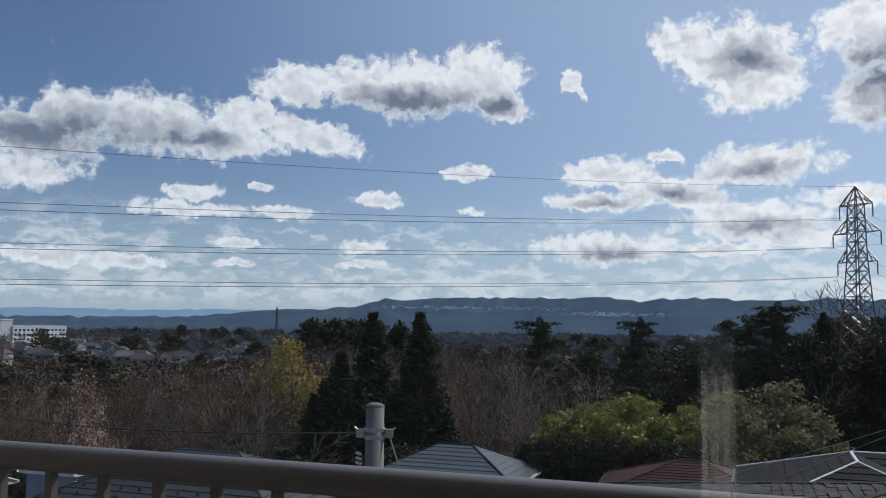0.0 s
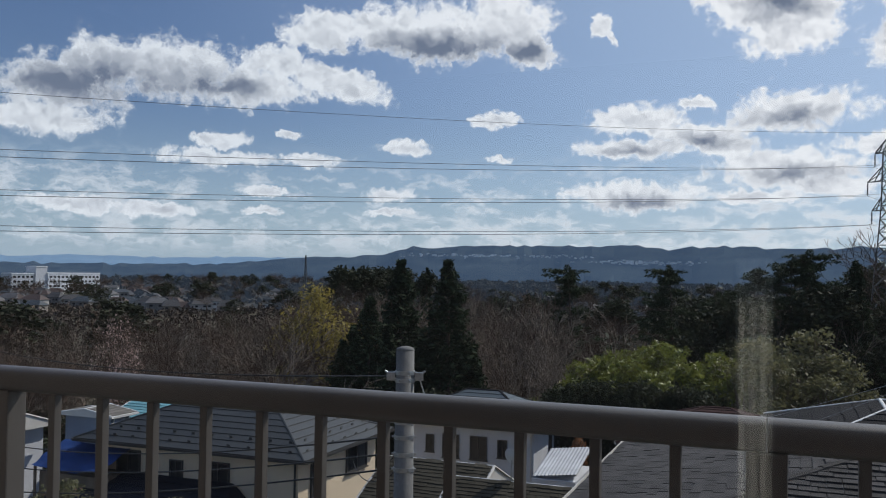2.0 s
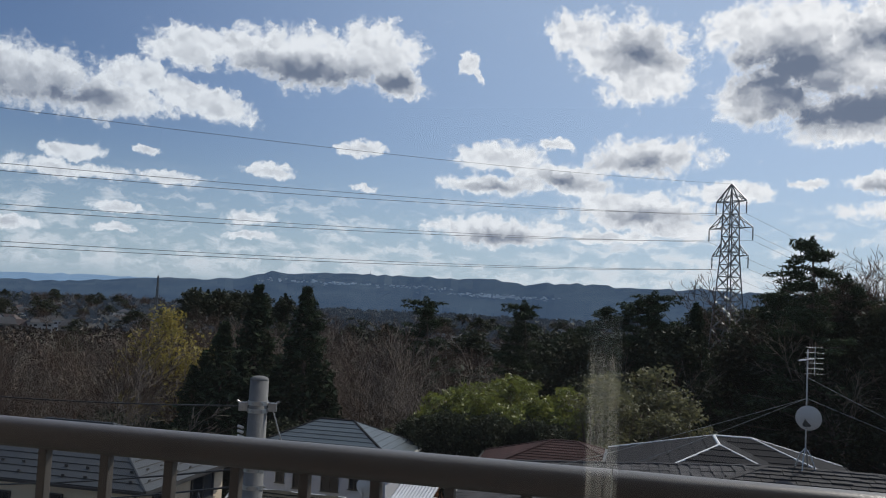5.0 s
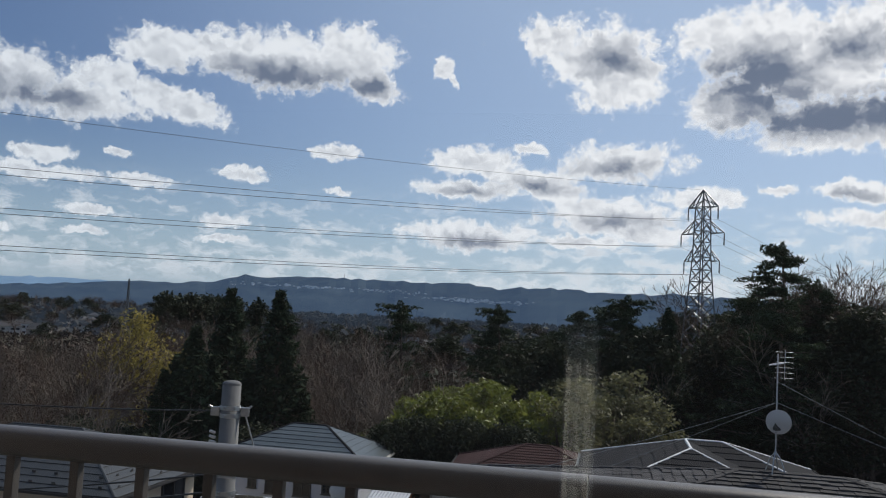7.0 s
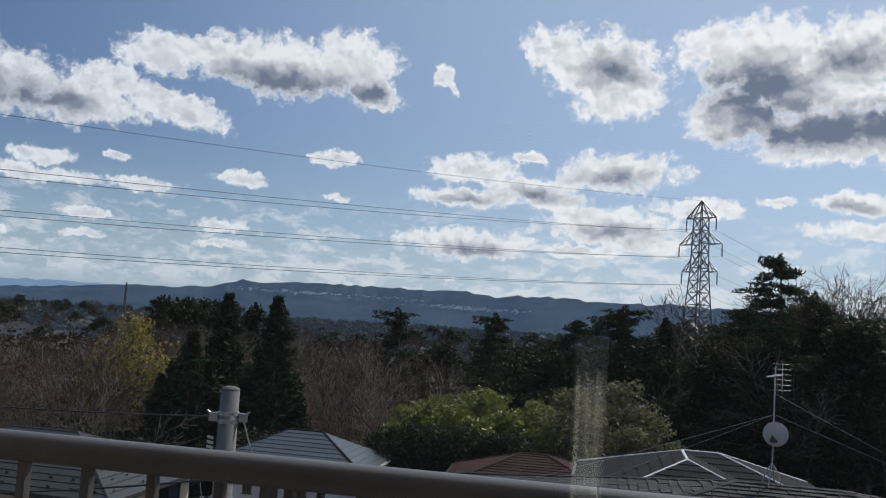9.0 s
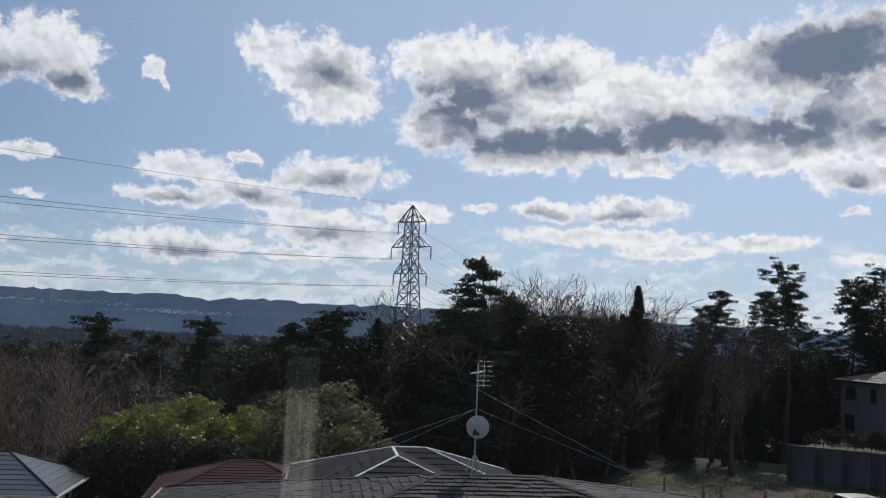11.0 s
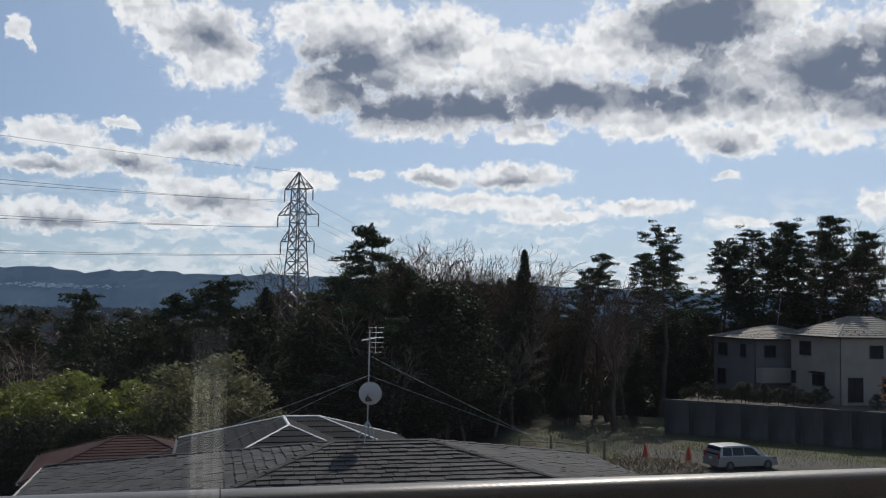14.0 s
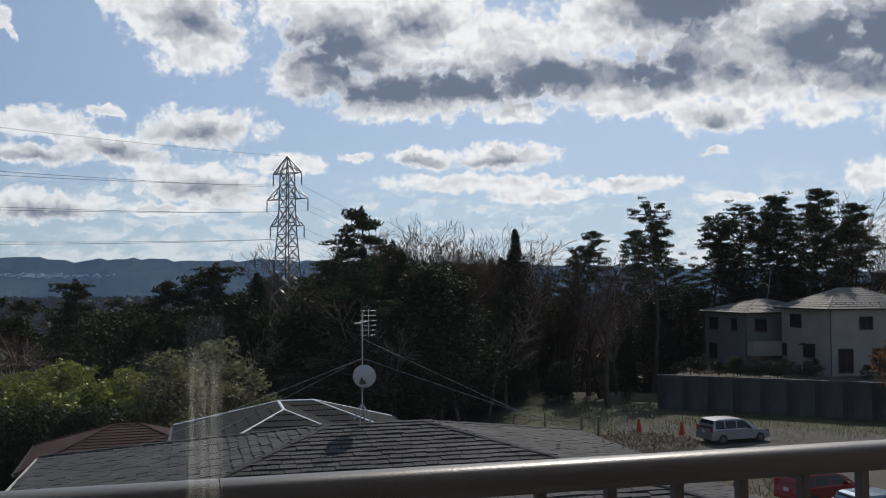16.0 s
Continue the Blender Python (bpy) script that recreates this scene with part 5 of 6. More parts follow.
tagged(lot, "grey gravel surface of the parking lot", "ground", kind="structure")

# ---- trees ----


class Build:
    """Collects tapered limbs and small leaves as plain arrays."""

    def __init__(self, seed):
        self.r = np.random.default_rng(seed)
        self.v, self.f, self.lv, self.lf = [], [], [], []

    def limb(self, a, b, r0, r1, n=4):
        a, b = Vector(a), Vector(b)
        d = (b - a).normalized()
        s = d.orthogonal().normalized()
        t = d.cross(s)
        m0 = len(self.v)
        for p, r in ((a, r0), (b, r1)):
            self.v += [tuple(p + (s * math.cos(6.2832 * k / n) + t * math.sin(6.2832 * k / n)) * r) for k in range(n)]
        self.f += [(m0 + k, m0 + (k + 1) % n, m0 + n + (k + 1) % n, m0 + n + k) for k in range(n)]

    def leaves(self, c, spread, n, size, flat=0.6, droop=0.0, long=1.6):
        """n leaf sprays round c, inside an ellipsoid of the given half sizes."""
        r = self.r
        d = r.normal(size=(n, 3))
        d /= np.linalg.norm(d, axis=1)[:, None] + 1e-6
        p = np.array(c) + d * (r.uniform(0.25, 1.0, (n, 1)) ** 0.6) * np.array(spread)
        u = r.normal(size=(n, 3))
        u[:, 2] = u[:, 2] * flat - droop
        u /= np.linalg.norm(u, axis=1)[:, None] + 1e-6
        w = np.cross(u, r.normal(size=(n, 3)))
        w /= np.linalg.norm(w, axis=1)[:, None] + 1e-6
        s = size * r.uniform(0.55, 1.35, (n, 1))
        q = np.stack([p - u * s * long * 0.5, p + w * s * 0.42 + u * s * 0.1, p + u * s * long * 0.5, p - w * s * 0.42], axis=1)
        m0 = len(self.lv)
        self.lv += [tuple(x) for x in q.reshape(-1, 3)]
        self.lf += [(m0 + 4 * k, m0 + 4 * k + 1, m0 + 4 * k + 2, m0 + 4 * k + 3) for k in range(n)]

    def make(self, name, m, label, group, wood, leaf=None, leaf_name="crown"):
        ob = thing(name, m, label, "tree", group)
        child("trunk", mesh_of("trunk", self.v, self.f, wood, True), ob)
        if self.lv:
            child(leaf_name, mesh_of(leaf_name, self.lv, self.lf, leaf), ob)
        return ob


def fork(b, p, d, length, r, level, top, wild, leaf=None):
    """Grows a bare limb and its forks."""
    rg = b.r
    n = 3 if level < 2 else (2 if level < 4 else 1)
    for k in range(n):
        nd = (d + Vector(rg.normal(size=3) * wild * 0.5) + Vector((0, 0, 0.10))).normalized()
        q = p + nd * length / n
        r1 = max(b.thin, r * (0.80 if k < n - 1 else 0.62))
        b.limb(p, q, r, r1, 5 if level == 0 else (4 if level == 1 else 3))
        p, d, r = q, nd, r1
        if level < top and (level > 0 or k > 0):
            for j in range(2):
                a = rg.uniform(0, 6.283)
                side = (d.orthogonal().normalized() * math.cos(a) + d.cross(d.orthogonal().normalized()) * math.sin(a))
                nd2 = (d * rg.uniform(0.7, 1.0) + side * rg.uniform(0.4, 0.8)).normalized()
                fork(b, p, nd2, length * rg.uniform(0.48, 0.68), max(b.thin, r * 0.62), level + 1, top, wild, leaf)
    if level >= top and leaf:
        b.leaves(p, (leaf[0],) * 3, leaf[1], leaf[2])


def bare_tree(seed, height, wild=0.35, leaf=None, leaf_mat=None, wood="twig", label="bare brown deciduous tree on the slope", name="bare_tree", top=4, thin=0.017):
    b = Build(seed)
    b.thin = thin
    fork(b, Vector((0, 0, 0)), Vector((0, 0, 1)), height * 0.55, height * 0.019, 0, top, wild, leaf)
    zmax = max(v[2] for v in b.v)
    k = height / zmax
    b.v = [(x * k, y * k, z * k) for x, y, z in b.v]
    b.lv = [(x * k, y * k, z * k) for x, y, z in b.lv]
    return b.make(name, Matrix.Translation((0, 0, -500)), label, "trees in the valley", M[wood], leaf_mat and M[leaf_mat])


def cedar_tree(seed, height, radius, leaf="cedar", fine=1.0):
    b = Build(seed)
    b.limb((0, 0, 0), (0, 0, height * 0.97), height * 0.016, 0.03, 7)
    z = height * 0.06
    while z < height * 0.985:
        k = z / height
        reach = radius * min(1.0, 1.75 * (1 - k) ** 0.82) * (0.86 + 0.22 * b.r.uniform())
        for j in range(7):
            a = b.r.uniform(0, 6.283)
            rr = reach * b.r.uniform(0.55, 1.08) + 0.08
            tip = Vector((rr * math.cos(a), rr * math.sin(a), z - 0.22 * rr))
            b.limb((0, 0, z), tip, 0.03, 0.01, 3)
            n = int((10 + 16 * rr) / fine ** 2)
            b.leaves((tip.x * 0.66, tip.y * 0.66, z - 0.15 * rr), (0.40 * rr + 0.06, 0.40 * rr + 0.06, 0.30), n, 0.17 * fine, 0.9, 0.5, 2.2)
        z += height * 0.020
    b.leaves((0, 0, height * 0.975), (0.08, 0.08, 0.4), 26, 0.14, 2.0, -0.5)
    return b.make("cedar_tree", Matrix.Translation((0, 0, -500)), "dark green conical cedar tree", "conifers", M["bark"], M[leaf])


def pine_tree(seed, height, radius, low=0.45, leaf="pine", label="dark pine tree with layered irregular boughs"):
    b = Build(seed)
    p, bend = Vector((0, 0, 0)), Vector((b.r.normal() * 0.05, b.r.normal() * 0.05, 1)).normalized()
    pts = [p]
    for k in range(8):
        bend = (bend + Vector((b.r.normal() * 0.07, b.r.normal() * 0.07, 0.15))).normalized()
        q = p + bend * height / 8.2
        b.limb(p, q, height * 0.016 * (1 - k / 9), height * 0.016 * (1 - (k + 1) / 9), 6)
        p = q
        pts.append(p)
    n = 32
    for k in range(n):
        t = low + (1 - low) * (k / (n - 1)) ** 0.9
        i = min(7, int(t * 8))
        o = pts[i].lerp(pts[i + 1], t * 8 - i)
        reach = radius * (1.0 - 0.66 * ((t - low) / (1 - low)) ** 1.6) * b.r.uniform(0.40, 1.15)
        a = b.r.uniform(0, 6.283)
        tip = o + Vector((math.cos(a) * reach, math.sin(a) * reach, reach * b.r.uniform(-0.05, 0.35)))
        mid = o.lerp(tip, 0.5) + Vector((0, 0, -0.05 * reach))
        b.limb(o, mid, 0.07, 0.045, 4)
        b.limb(mid, tip, 0.045, 0.02, 4)
        for j in range(6):
            c = o.lerp(tip, 0.30 + 0.75 * b.r.uniform()) + Vector(b.r.normal(size=3) * 0.14 * reach)
            b.leaves((c.x, c.y, c.z + 0.1), (0.55, 0.55, 0.15), 44, 0.095, 0.7, -0.30, 3.4)
    b.leaves(pts[-1], (0.35, 0.35, 0.6), 120, 0.11, 1.0, -0.4, 3.0)
    return b.make("pine_tree", Matrix.Translation((0, 0, -500)), label, "conifers", M["bark"], M[leaf])


def leafy_tree(seed, height, radius, leaf, label, name="leafy_tree", size=0.22, dense=70, clumps=46, low=0.2):
    b = Build(seed)
    b.limb((0, 0, 0), (0, 0, height * 0.55), height * 0.018, height * 0.010, 6)
    for k in range(clumps):
        t = low + (1 - low) * b.r.uniform() ** 0.8
        w = radius * math.sin(math.pi * min(0.97, 0.16 + 0.84 * (t - low) / (1 - low))) ** 0.65
        a, q = b.r.uniform(0, 6.283), b.r.uniform(0.35, 1.0)
        c = Vector((w * q * math.cos(a), w * q * math.sin(a), height * t * 0.95))
        b.limb((0, 0, height * min(0.54, t * 0.6)), c, 0.05, 0.015, 3)
        s = radius * b.r.uniform(0.20, 0.40)
        b.leaves(c, (s, s, s * 0.75), dense, size, 0.8, 0.1)
    return b.make(name, Matrix.Translation((0, 0, -500)), label, "leafy trees", M["bark"], M[leaf])


def bamboo(seed, height):
    b = Build(seed)
    for j in range(6):
        p = Vector((b.r.normal() * 0.4, b.r.normal() * 0.4, 0))
        lean = Vector((b.r.normal() * 0.12, b.r.normal() * 0.12, 1)).normalized()
        hh = height * b.r.uniform(0.70, 1.0)
        for k in range(10):
            lean = (lean + Vector((lean.x, lean.y, -0.16)) * 0.22 * (k > 4)).normalized()
            q = p + lean * hh / 10
            b.limb(p, q, 0.045 * (1 - k / 11), 0.045 * (1 - (k + 1) / 11), 4)
            p = q
            if k > 2:
                w = 0.62 * (1 - (k - 6) ** 2 / 40)
                for c in range(3):
                    o = p + Vector(b.r.normal(size=3)) * w * 0.55
                    b.leaves(o, (0.34, 0.34, 0.26), 38, 0.11, 0.8, 0.6, 3.2)
    return b.make("bamboo", Matrix.Translation((0, 0, -500)), "arching yellow green bamboo clump in a grove", "bamboo grove", M["culm"], M["bamboo"], "leaves")


def plant(protos, az, d, top_z, rg, wide=1.0, z0=None):
    """A copy of one of the grown trees whose tip reaches top_z."""
    ob, h = protos[int(rg.integers(len(protos)))]
    slope = (top_z - 10) / d
    if 23.3 < az < 27.1 and 60 < d < 168 and slope > -0.10:
        d = 172 + 0.2 * d                               # the strip before the tower is kept clear
        top_z = 10 + slope * d
    p = at(az, d)
    z = ground_z(p.x, p.y) - 0.15 if z0 is None else z0
    k = (top_z - z) / h
    copy_thing(ob, Matrix.Translation((p.x, p.y, z)) @ pose(0, 0, 0, 0, 0, float(rg.uniform(0, 360))) @ Matrix.Diagonal((k * wide, k * wide, k, 1)))


def el_z(el, d):
    return 10 + d * math.tan(radians(el))


rg = np.random.default_rng(11)
BARE = [(bare_tree(20 + k, 12, 0.24, thin=0.014), 12) for k in range(5)]
BARE_PALE = [(bare_tree(30 + k, 12, 0.25, wood="twig", label="bare finely branched tree against the sky", top=5, thin=0.012), 12) for k in range(3)]
BARE_MIX = [(bare_tree(35 + k, 12, 0.32, wood="twig_pale", label="bare grey barked tree on the slope"), 12) for k in range(2)]
CEDAR = [(cedar_tree(40 + k, 15, 2.1), 15) for k in range(3)]
PINE = [(pine_tree(50 + k, 15, 3.5, 0.32), 15) for k in range(4)]
TALL_PINE = [(pine_tree(60 + k, 18, 3.7, 0.50, label="tall red pine with a bare trunk and high crown"), 18) for k in range(3)]
EVER = [(leafy_tree(70 + k, 10, 3.0, "evergreen", "dark evergreen broadleaf tree", "evergreen_tree", 0.15, 110, 60), 10) for k in range(3)]
FAR_EVER = [(leafy_tree(75 + k, 10, 3.4, "evergreen", "dark evergreen tree in the valley", "evergreen_tree", 0.42, 34, 34), 10) for k in range(2)]
FAR_BARE = [(bare_tree(77 + k, 12, 0.36, top=4, thin=0.03, label="bare brown tree in the valley"), 12) for k in range(3)]
FAR_CEDAR = [(cedar_tree(49, 15, 2.2, fine=2.2), 15)]
OLIVE = [(leafy_tree(80 + k, 9, 2.2, "olive", "slender tree with young olive leaves", "young_tree", 0.125, 66, 50, 0.12), 9) for k in range(2)]
BAMBOO = [(bamboo(90 + k, 9), 9) for k in range(4)]
YELLOW = [(leafy_tree(95, 11, 3.0, "yellow_leaf", "tree with yellow spring leaves", "yellow_tree", 0.12, 120, 60), 11)]
CHERRY = [(bare_tree(96, 8, 0.42, (0.35, 12, 0.075), "cherry", "twig", "cherry tree in pale pink blossom", "cherry_tree"), 8)]
PINK = [(bare_tree(97, 4, 0.42, (0.16, 10, 0.05), "pink", "twig", "small tree in deep pink blossom", "plum_tree"), 4)]
RUSSET = [(leafy_tree(98, 6, 2.4, "russet", "tree with russet leaves", "russet_tree", 0.18, 50, 40), 6)]
MOULDS = [FAR_EVER, FAR_BARE, FAR_CEDAR, BARE_MIX, BARE, BARE_PALE, CEDAR, PINE, TALL_PINE, EVER, OLIVE, BAMBOO, YELLOW, CHERRY, PINK, RUSSET]

# single trees that stand out
for az, el, d in ((-1.25, 0.85, 52), (-4.32, 0.80, 58), (-6.3, -1.6, 50), (-5.2, -3.4, 52), (-3.0, -4.2, 54), (-8.0, -4.4, 49), (-7.3, -3.4, 52), (0.3, -4.6, 53), (23.3, 1.05, 72), (39.8, 3.8, 84), (38.9, 2.0, 86)):
    plant(CEDAR, az, d, el_z(el, d), rg, 1.25 if az < 1 else 0.95)
for az, el, d in ((7.3, 0.5, 74), (13.4, 0.55, 76), (19.8, 1.6, 72), (20.9, 1.2, 75), (18.6, 0.6, 74), (30.2, 5.1, 70), (28.6, 2.2, 74), (31.9, 3.0, 74)):
    plant(PINE, az, d, el_z(el, d), rg, 1.0)
for az, el, d in ((43.2, 3.75, 88), (42.2, 2.9, 92), (48.4, 5.3, 90), (46.9, 4.0, 92), (50.8, 4.2, 99), (53.0, 4.7, 99), (56.4, 5.6, 100), (58.8, 5.0, 99), (49.6, 3.9, 98), (52.2, 4.5, 100), (54.0, 5.0, 101), (55.6, 5.3, 100), (57.1, 5.9, 98), (58.3, 5.3, 101), (59.6, 4.3, 103)):
    plant(TALL_PINE, az, d, el_z(el, d), rg, 0.95)
for az, el, d in ((35.6, 4.5, 82), (33.8, 3.6, 84), (37.2, 4.2, 86), (41.2, 2.6, 88), (45.6, 3.2, 76), (61.4, 5.3, 100), (62.8, 5.5, 104), (27.4, 2.0, 82), (28.0, 3.2, 90), (34.6, 4.3, 80), (36.4, 4.5, 81), (38.4, 3.4, 84), (32.8, 3.2, 86), (40.4, 2.6, 85), (44.4, 3.0, 84), (45.2, 2.8, 82), (60.6, 4.6, 102), (64.0, 5.3, 104), (33.2, 4.0, 83), (35.1, 4.6, 84), (36.0, 4.3, 85), (36.9, 4.4, 83), (34.2, 4.4, 86)):
    plant(BARE_PALE, az, d, el_z(el, d), rg, 1.15)
plant(YELLOW, -9.3, 70, el_z(-0.5, 70), rg, 1.0)
plant(CHERRY, -19.9, 52, el_z(-3.3, 52), rg, 0.62)
plant(PINK, -22.6, 27.0, 3.6, rg, 1.1)
plant(RUSSET, 62.9, 72.0, el_z(-1.6, 72), rg, 0.8, 0.0)
plant(RUSSET, 7.0, 37.5, 3.0, rg, 0.45)
for az, el, d in ((-24.5, -12.2, 26), (-21.2, -13.6, 25), (-18.6, -13.9, 25)):
    plant(OLIVE, az, d, el_z(el, d), rg, 1.2)
# hedge on the terrace edge
for az, d, top in ((51.2, 77.6, 4.2), (52.3, 77.4, 3.9), (53.4, 77.2, 4.3), (54.6, 77.0, 3.7), (55.7, 76.8, 3.9), (60.6, 76.6, 4.0), (62.0, 76.6, 4.4)):
    plant(EVER, az, d, top, rg, 1.5, 2.55)
for k in range(20):
    az = 49.8 + 0.42 * k
    plant(EVER, az, 77.3 + 0.6 * float(rg.uniform()), 3.6 + 0.9 * float(rg.uniform()), rg, 1.3, 2.55)
# bamboo grove
# dark evergreens added in front, standing in for the shade low in the grove
for k in range(22):
    az = 5.5 + 9.5 * k / 21
    d = 42.5 + 2.5 * float(rg.uniform())
    plant(EVER, az, d, el_z(-6.5 - 1.2 * float(rg.uniform()), d), rg, 0.9)
for k in range(46):
    az = 7.4 + 9.6 * float(rg.uniform())
    d = 47 + 9 * float(rg.uniform())
    plant(BAMBOO, az, d, el_z(-3.5 - 2.6 * float(rg.uniform()) ** 1.5 - 0.9 * (az < 8.8) - 0.13 * (56 - d), d), rg, 1.1)
for az, el, d in ((17.9, -3.5, 48), (17.2, -5.0, 46), (18.8, -4.6, 47), (20.9, -2.8, 52), (20.2, -4.4, 50), (22.1, -4.2, 50), (22.8, -4.8, 49), (21.6, -5.6, 47)):
    plant(OLIVE, az, d, el_z(el, d), rg, 1.25)
# the bare wood on the slope
for k in range(135):
    az = -32 + 44 * float(rg.uniform())
    d = 48 + 55 * float(rg.uniform()) ** 0.8
    if -9.5 < az < 1.2:
        d = max(d, 62 + 20 * float(rg.uniform()))
    el = along([(-32, -3.4), (-24, -2.4), (-18, -2.6), (-12, -1.3), (-8, -0.8), (0, -0.6), (5, -0.5), (7, -0.9), (8.2, -3.6), (12, -3.6)], az) - 1.3 * float(rg.uniform()) - 0.035 * max(0, 70 - d)
    plant(BARE if k % 2 else BARE_MIX, az, d, el_z(el, d), rg, 1.15)
# dark wood to the right
for k in range(70):
    az = 12.5 + 27 * float(rg.uniform())
    d = 70 + 26 * float(rg.uniform())
    el = along([(12, -0.6), (16, -0.4), (22, 0.0), (26, 0.3), (30, 1.6), (38, 2.0), (40, 1.6)], az) - 2.2 * float(rg.uniform())
    plant((EVER, BARE, EVER, PINE, BARE_MIX)[k % 5], az, d, el_z(el, d), rg, 1.1)
for k in range(60):
    az = 26 + 34 * float(rg.uniform())
    d = 80 + 24 * float(rg.uniform())
    if az > 48.5:
        d = max(d, 99.0)
    plant((EVER, BARE, BARE_MIX, CEDAR, BARE, BARE)[k % 6], az, d, el_z(1.6 - 3.4 * float(rg.uniform()), d), rg, 1.15)
for k in range(44):
    az = 27 + 12.5 * float(rg.uniform())
    d = 86 + 14 * float(rg.uniform())
    plant((EVER, BARE, PINE, EVER, CEDAR, BARE)[k % 6], az, d, el_z(along([(27, 1.2), (30, 2.2), (38, 2.3), (48, 1.4)], az) - 1.1 * float(rg.uniform()), d), rg, 1.1)
for k in range(26):
    az = 27 + 20 * float(rg.uniform())
    d = 77 + 4 * float(rg.uniform())
    plant(EVER, az, d, el_z(-4.4 - 2.0 * float(rg.uniform()), d), rg, 1.3)
for k in range(12):
    az = 23.4 + 3.6 * k / 11
    plant((EVER, PINE, BARE)[k % 3], az, 178 + 8 * float(rg.uniform()), el_z(0.7 + 0.5 * float(rg.uniform()), 182), rg, 0.9)
# undergrowth shading the slope under the cedars and the houses
for k in range(50):
    az = -30 + 52 * float(rg.uniform())
    d = 45 + 14 * float(rg.uniform())
    plant(EVER, az, d, el_z(-7.2 - 1.6 * float(rg.uniform()), d), rg, 1.4)
# woods further down the valley
mass = {"wood": ([], []), "leaf": ([], [])}
for k in range(560):
    az = -33 + 100 * float(rg.uniform())
    d = 110 + 640 * float(rg.uniform()) ** 1.3
    if az > 28:
        d = 105 + (d - 110) * 0.35
    if az < -9 and d < 430 and k % 7:
        continue
    if 23.0 < az < 27.4 and d < 168:
        continue
    ob, h = (FAR_BARE, FAR_EVER, FAR_BARE, FAR_BARE, FAR_EVER)[k % 5][k % 2]
    p = at(az, d)
    z = ground_z(p.x, p.y)
    sc = (8 + 7 * float(rg.uniform())) / h
    mt = Matrix.Translation((p.x, p.y, z - 0.2)) @ pose(0, 0, 0, 0, 0, 37.0 * k) @ Matrix.Diagonal((sc * 1.6, sc * 1.6, sc, 1))
    for o in ob.children:
        vs, fs = mass["wood" if o.name.startswith("trunk") else "leaf"]
        m0 = len(vs)
        vs += [tuple(mt @ v.co) for v in o.data.vertices]
        fs += [tuple(i + m0 for i in q.vertices) for q in o.data.polygons]
valley = thing("valley_woods", Matrix(), "brown and green mixed woods between the valley houses", "woods", kind="stuff")
child("branches", mesh_of("branches", *mass["wood"], M["twig"]), valley, kind="stuff")
child("foliage", mesh_of("foliage", *mass["leaf"], M["evergreen"]), valley, kind="stuff")
for k in range(30):
    az = -8.6 + 6.4 * float(rg.uniform())
    d = 430 + 60 * float(rg.uniform())
    plant(FAR_CEDAR if k % 2 else FAR_EVER, az, d, el_z(0.02 + 0.30 * float(rg.uniform()), d), rg, 1.25)
for k in range(150):
    az = -32 + 25 * float(rg.uniform())
    near = k % 5 < 2
    d = 180 + 200 * float(rg.uniform()) if near else 880 + 300 * float(rg.uniform())
    top = -2.7 - 1.2 * float(rg.uniform()) if near else along([(-32, -0.9), (-24, -0.7), (-20.5, -0.25), (-13, -0.1), (-8, -0.1)], az)
    plant(FAR_BARE if k % 4 else FAR_EVER, az, d, el_z(top - 0.35 * float(rg.uniform()), d), rg, 1.3)
# far woods, too many to count
r2 = np.random.default_rng(8)
far_b = Build(9)
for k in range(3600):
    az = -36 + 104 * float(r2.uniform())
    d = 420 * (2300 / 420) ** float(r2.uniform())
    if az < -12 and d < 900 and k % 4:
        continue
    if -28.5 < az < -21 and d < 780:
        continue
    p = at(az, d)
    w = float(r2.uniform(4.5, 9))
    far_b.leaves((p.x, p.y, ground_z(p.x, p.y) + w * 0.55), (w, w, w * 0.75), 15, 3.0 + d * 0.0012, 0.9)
# the weak blue emission of this material imitates haze over the distance
tagged(new("far_woods", mesh_of("far_woods", far_b.lv, far_b.lf, haze_mat("brown grey woods with haze glow", (0.05, 0.045, 0.035), (0.11, 0.16, 0.24), 0.17))), "brown and dark green woods covering the valley floor", "woods", kind="stuff")
scrub = Build(14)
for k in range(2600):
    az = -36 + 30 * float(r2.uniform())
    d = 90 + 420 * float(r2.uniform())
    p = at(az, d)
    w = float(r2.uniform(1.2, 3.2))
    scrub.leaves((p.x, p.y, ground_z(p.x, p.y) + w * 0.5), (w, w, w * 0.8), 20, 0.35 + d * 0.0012, 0.9, -0.2, 2.6)
tagged(new("valley_scrub", mesh_of("valley_scrub", scrub.lv, scrub.lf, mat("brown scrub twigs", (0.085, 0.062, 0.045), 0.9, 0.4, 0.05, 0.6, 0, per_piece=0.45))), "brown leafless scrub and gardens between the valley houses", "scrub", kind="stuff")
for mould in MOULDS:
    for ob, h in mould:
        for o in list(ob.children_recursive) + [ob]:
            bpy.data.objects.remove(o)

# ---- the town in the valley ----
rg = np.random.default_rng(5)
walls = [mat("town wall", c, 0.85, 0.1, 0.3, 3, 0) for c in ((0.50, 0.48, 0.46), (0.34, 0.30, 0.26), (0.62, 0.62, 0.62), (0.26, 0.25, 0.24))]
roofs = [mat("town roof", c, 0.75, 0.2, 0.3, 3, 0) for c in ((0.05, 0.05, 0.055), (0.08, 0.055, 0.05), (0.06, 0.075, 0.09), (0.11, 0.11, 0.115))]


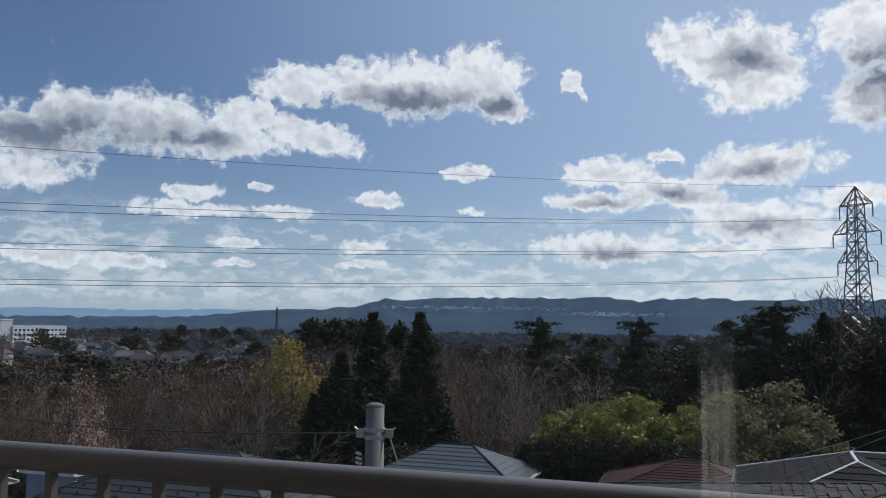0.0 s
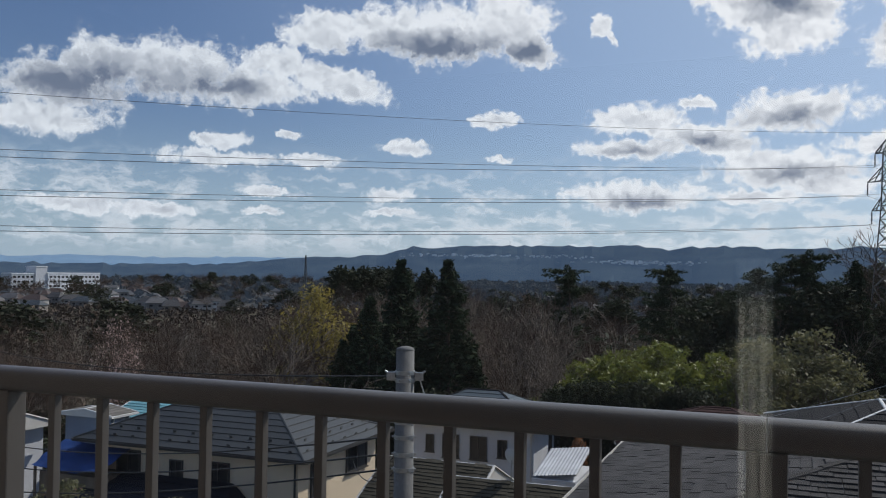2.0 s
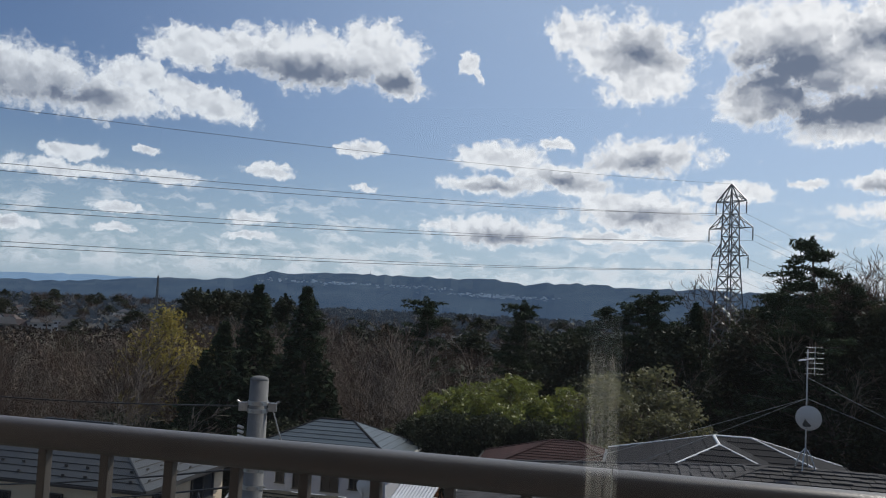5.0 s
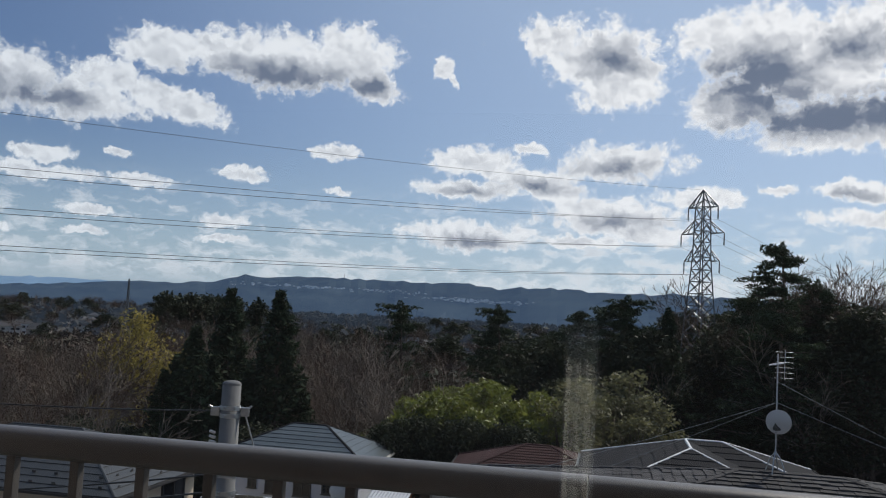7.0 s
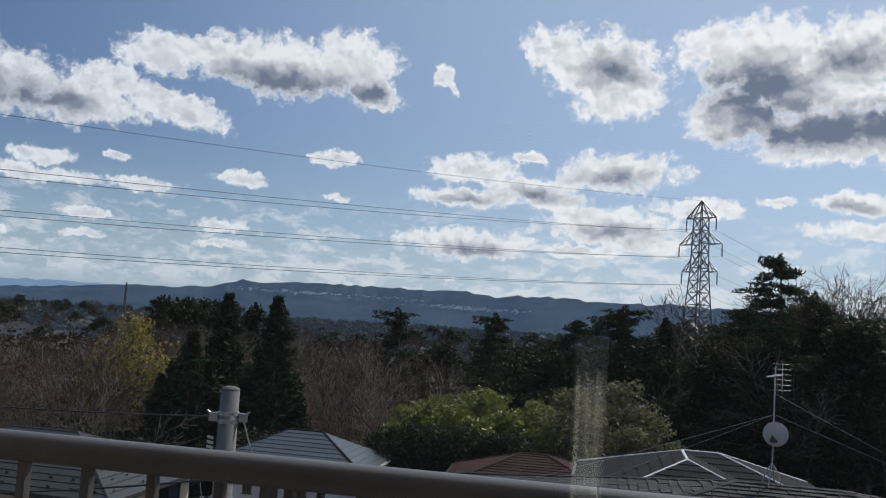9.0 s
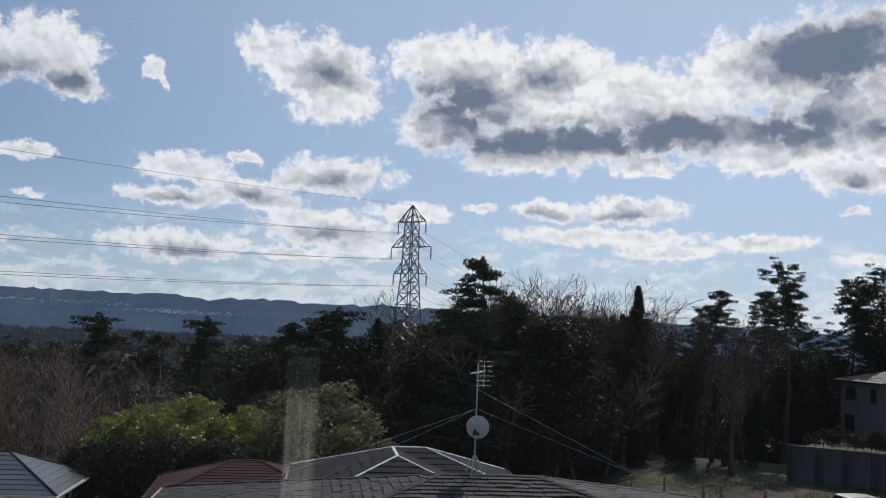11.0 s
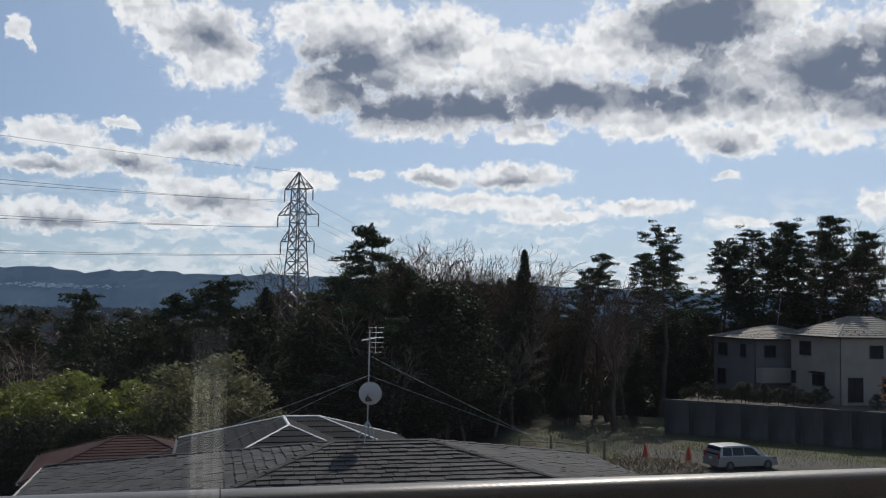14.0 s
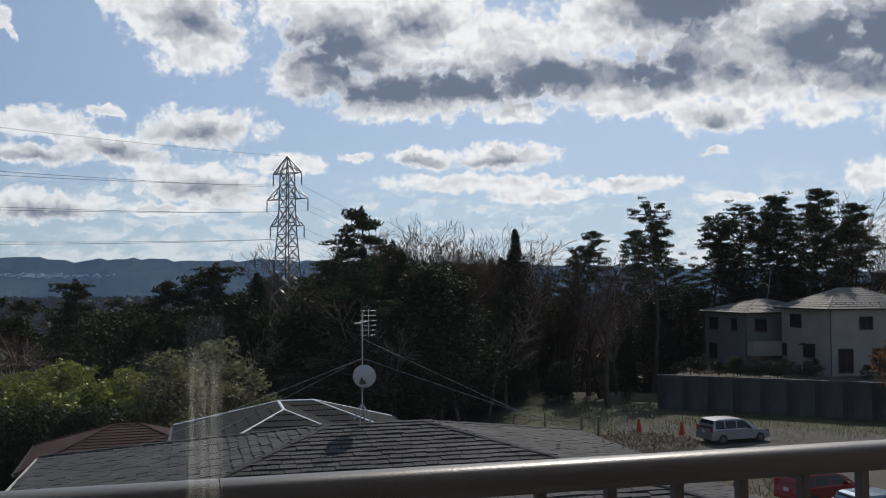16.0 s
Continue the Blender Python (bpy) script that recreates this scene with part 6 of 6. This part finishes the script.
def town_house(p, turn, L, W, h, w, r):
    ob = thing("distant_house", Matrix.Translation(p) @ pose(0, 0, 0, 0, 0, turn), "small distant house with a pitched roof in the valley", "house", "houses in the valley")
    part("wall", box(L, W, h, at_base=True), walls[w], ob)
    l, y, z = L / 2 + 0.5, W / 2 + 0.5, h + 0.32 * W
    vs = [(-l, -y, h - 0.2), (l, -y, h - 0.2), (l, y, h - 0.2), (-l, y, h - 0.2), (-l * 0.55, 0, z), (l * 0.55, 0, z)]
    child("roof", mesh_of("roof", vs, [(0, 1, 5, 4), (2, 3, 4, 5), (1, 2, 5), (3, 0, 4), (3, 2, 1, 0)], roofs[r]), ob)
    for fx in (-0.28, 0.1, 0.32):
        for fz in (0.28, 0.72):
            part("window", box(L * 0.14, 0.08, h * 0.18, m=Matrix.Translation((L * fx, -W / 2 - 0.02, h * fz))), M["glass"], ob)


for k in range(240):
    az = -33 + 14 * float(rg.uniform()) if k < 110 else (-20 + 13 * float(rg.uniform()) if k < 200 else 4.6 + 10 * float(rg.uniform()))
    d = 26 / math.tan(radians(1.15 + 2.5 * float(rg.uniform())))
    p = at(az, d)
    town_house((p.x, p.y, ground_z(p.x, p.y) - 0.3), float(rg.uniform(-40, 40)), float(rg.uniform(7, 11)), float(rg.uniform(5.5, 8)), float(rg.uniform(3.2, 5.6)), int(rg.integers(4)), int(rg.integers(4)))

hosp = thing("white_institution", Matrix.Translation(at(-25.4, 760, -12)) @ pose(0, 0, 0, 0, 0, 62), "long white flat roofed building with rows of windows", "building", "houses in the valley")
for L, W, H, x in ((48, 14, 17, 15), (10, 12, 22, -14), (18, 12, 16.5, -30)):
    blk = part("wall", box(L, W, H, at_base=True, m=Matrix.Translation((x, 0, 0))), M["white_big"] if L > 10 and x > 0 or L == 9 else M["white_wall"], hosp)
    part("parapet", box(L + 0.6, W + 0.6, 0.8, m=Matrix.Translation((x, 0, H + 0.2))), M["white_big"], hosp)
    if L > 10:
        for r in range(4):
            for k in range(int(L / 3.6)):
                part("window", box(2.0, 0.3, 1.5, m=Matrix.Translation((x - L / 2 + 2.4 + 3.6 * k, -W / 2 - 0.05, 3.5 + 3.6 * r))), M["glass"], hosp)
mast = thing("distant_mast", Matrix.Translation(at(-10.45, 700, -16)), "slim dark lattice mast far down the valley", "mast")
bars("shaft", [((sx * 1.2, sy * 1.2, 0), (sx * 0.25, sy * 0.25, 38)) for sx in (-1, 1) for sy in (-1, 1)] + [((-1.0 + 0.02 * k, 0, 2.4 * k), (1.0 - 0.02 * k, 0, 2.4 * k + 2.4)) for k in range(14)], 0.22, mast, M["tower"])
m2 = thing("ridge_mast", Matrix.Translation(at(2.65, 3290, 100)), "thin mast on the crest of the far ridge", "mast")
part("shaft", rod(bmesh.new(), (0, 0, 0), (0, 0, 30), 1.0, 0.5, 6), M["hill"], m2)

hall = thing("distant_hall", Matrix.Translation(at(10.8, 560, -16)) @ pose(0, 0, 0, 0, 0, -8), "long low pale hall at the edge of the fields", "building", "houses in the valley")
part("wall", box(42, 12, 7, at_base=True), walls[0], hall)
part("roof", box(43, 13, 0.6, m=Matrix.Translation((0, 0, 7.3))), roofs[3], hall)
vs, fs = [], []
for k in range(25):
    az = 5.5 + 9.5 * k / 24
    d = 200 + 3.2 * k
    for off in (-3.2, 3.2):
        p = at(az, d + off)
        vs.append((p.x, p.y, ground_z(p.x, p.y) + 0.35))
fs = [(2 * k, 2 * k + 2, 2 * k + 3, 2 * k + 1) for k in range(24)]
tagged(new("valley_road", mesh_of("valley_road", vs, fs, mat("pale dusty road", (0.30, 0.28, 0.25), 0.95, 0.2, 0.1, 2, 0))), "pale dusty road crossing the valley", "road", kind="structure")
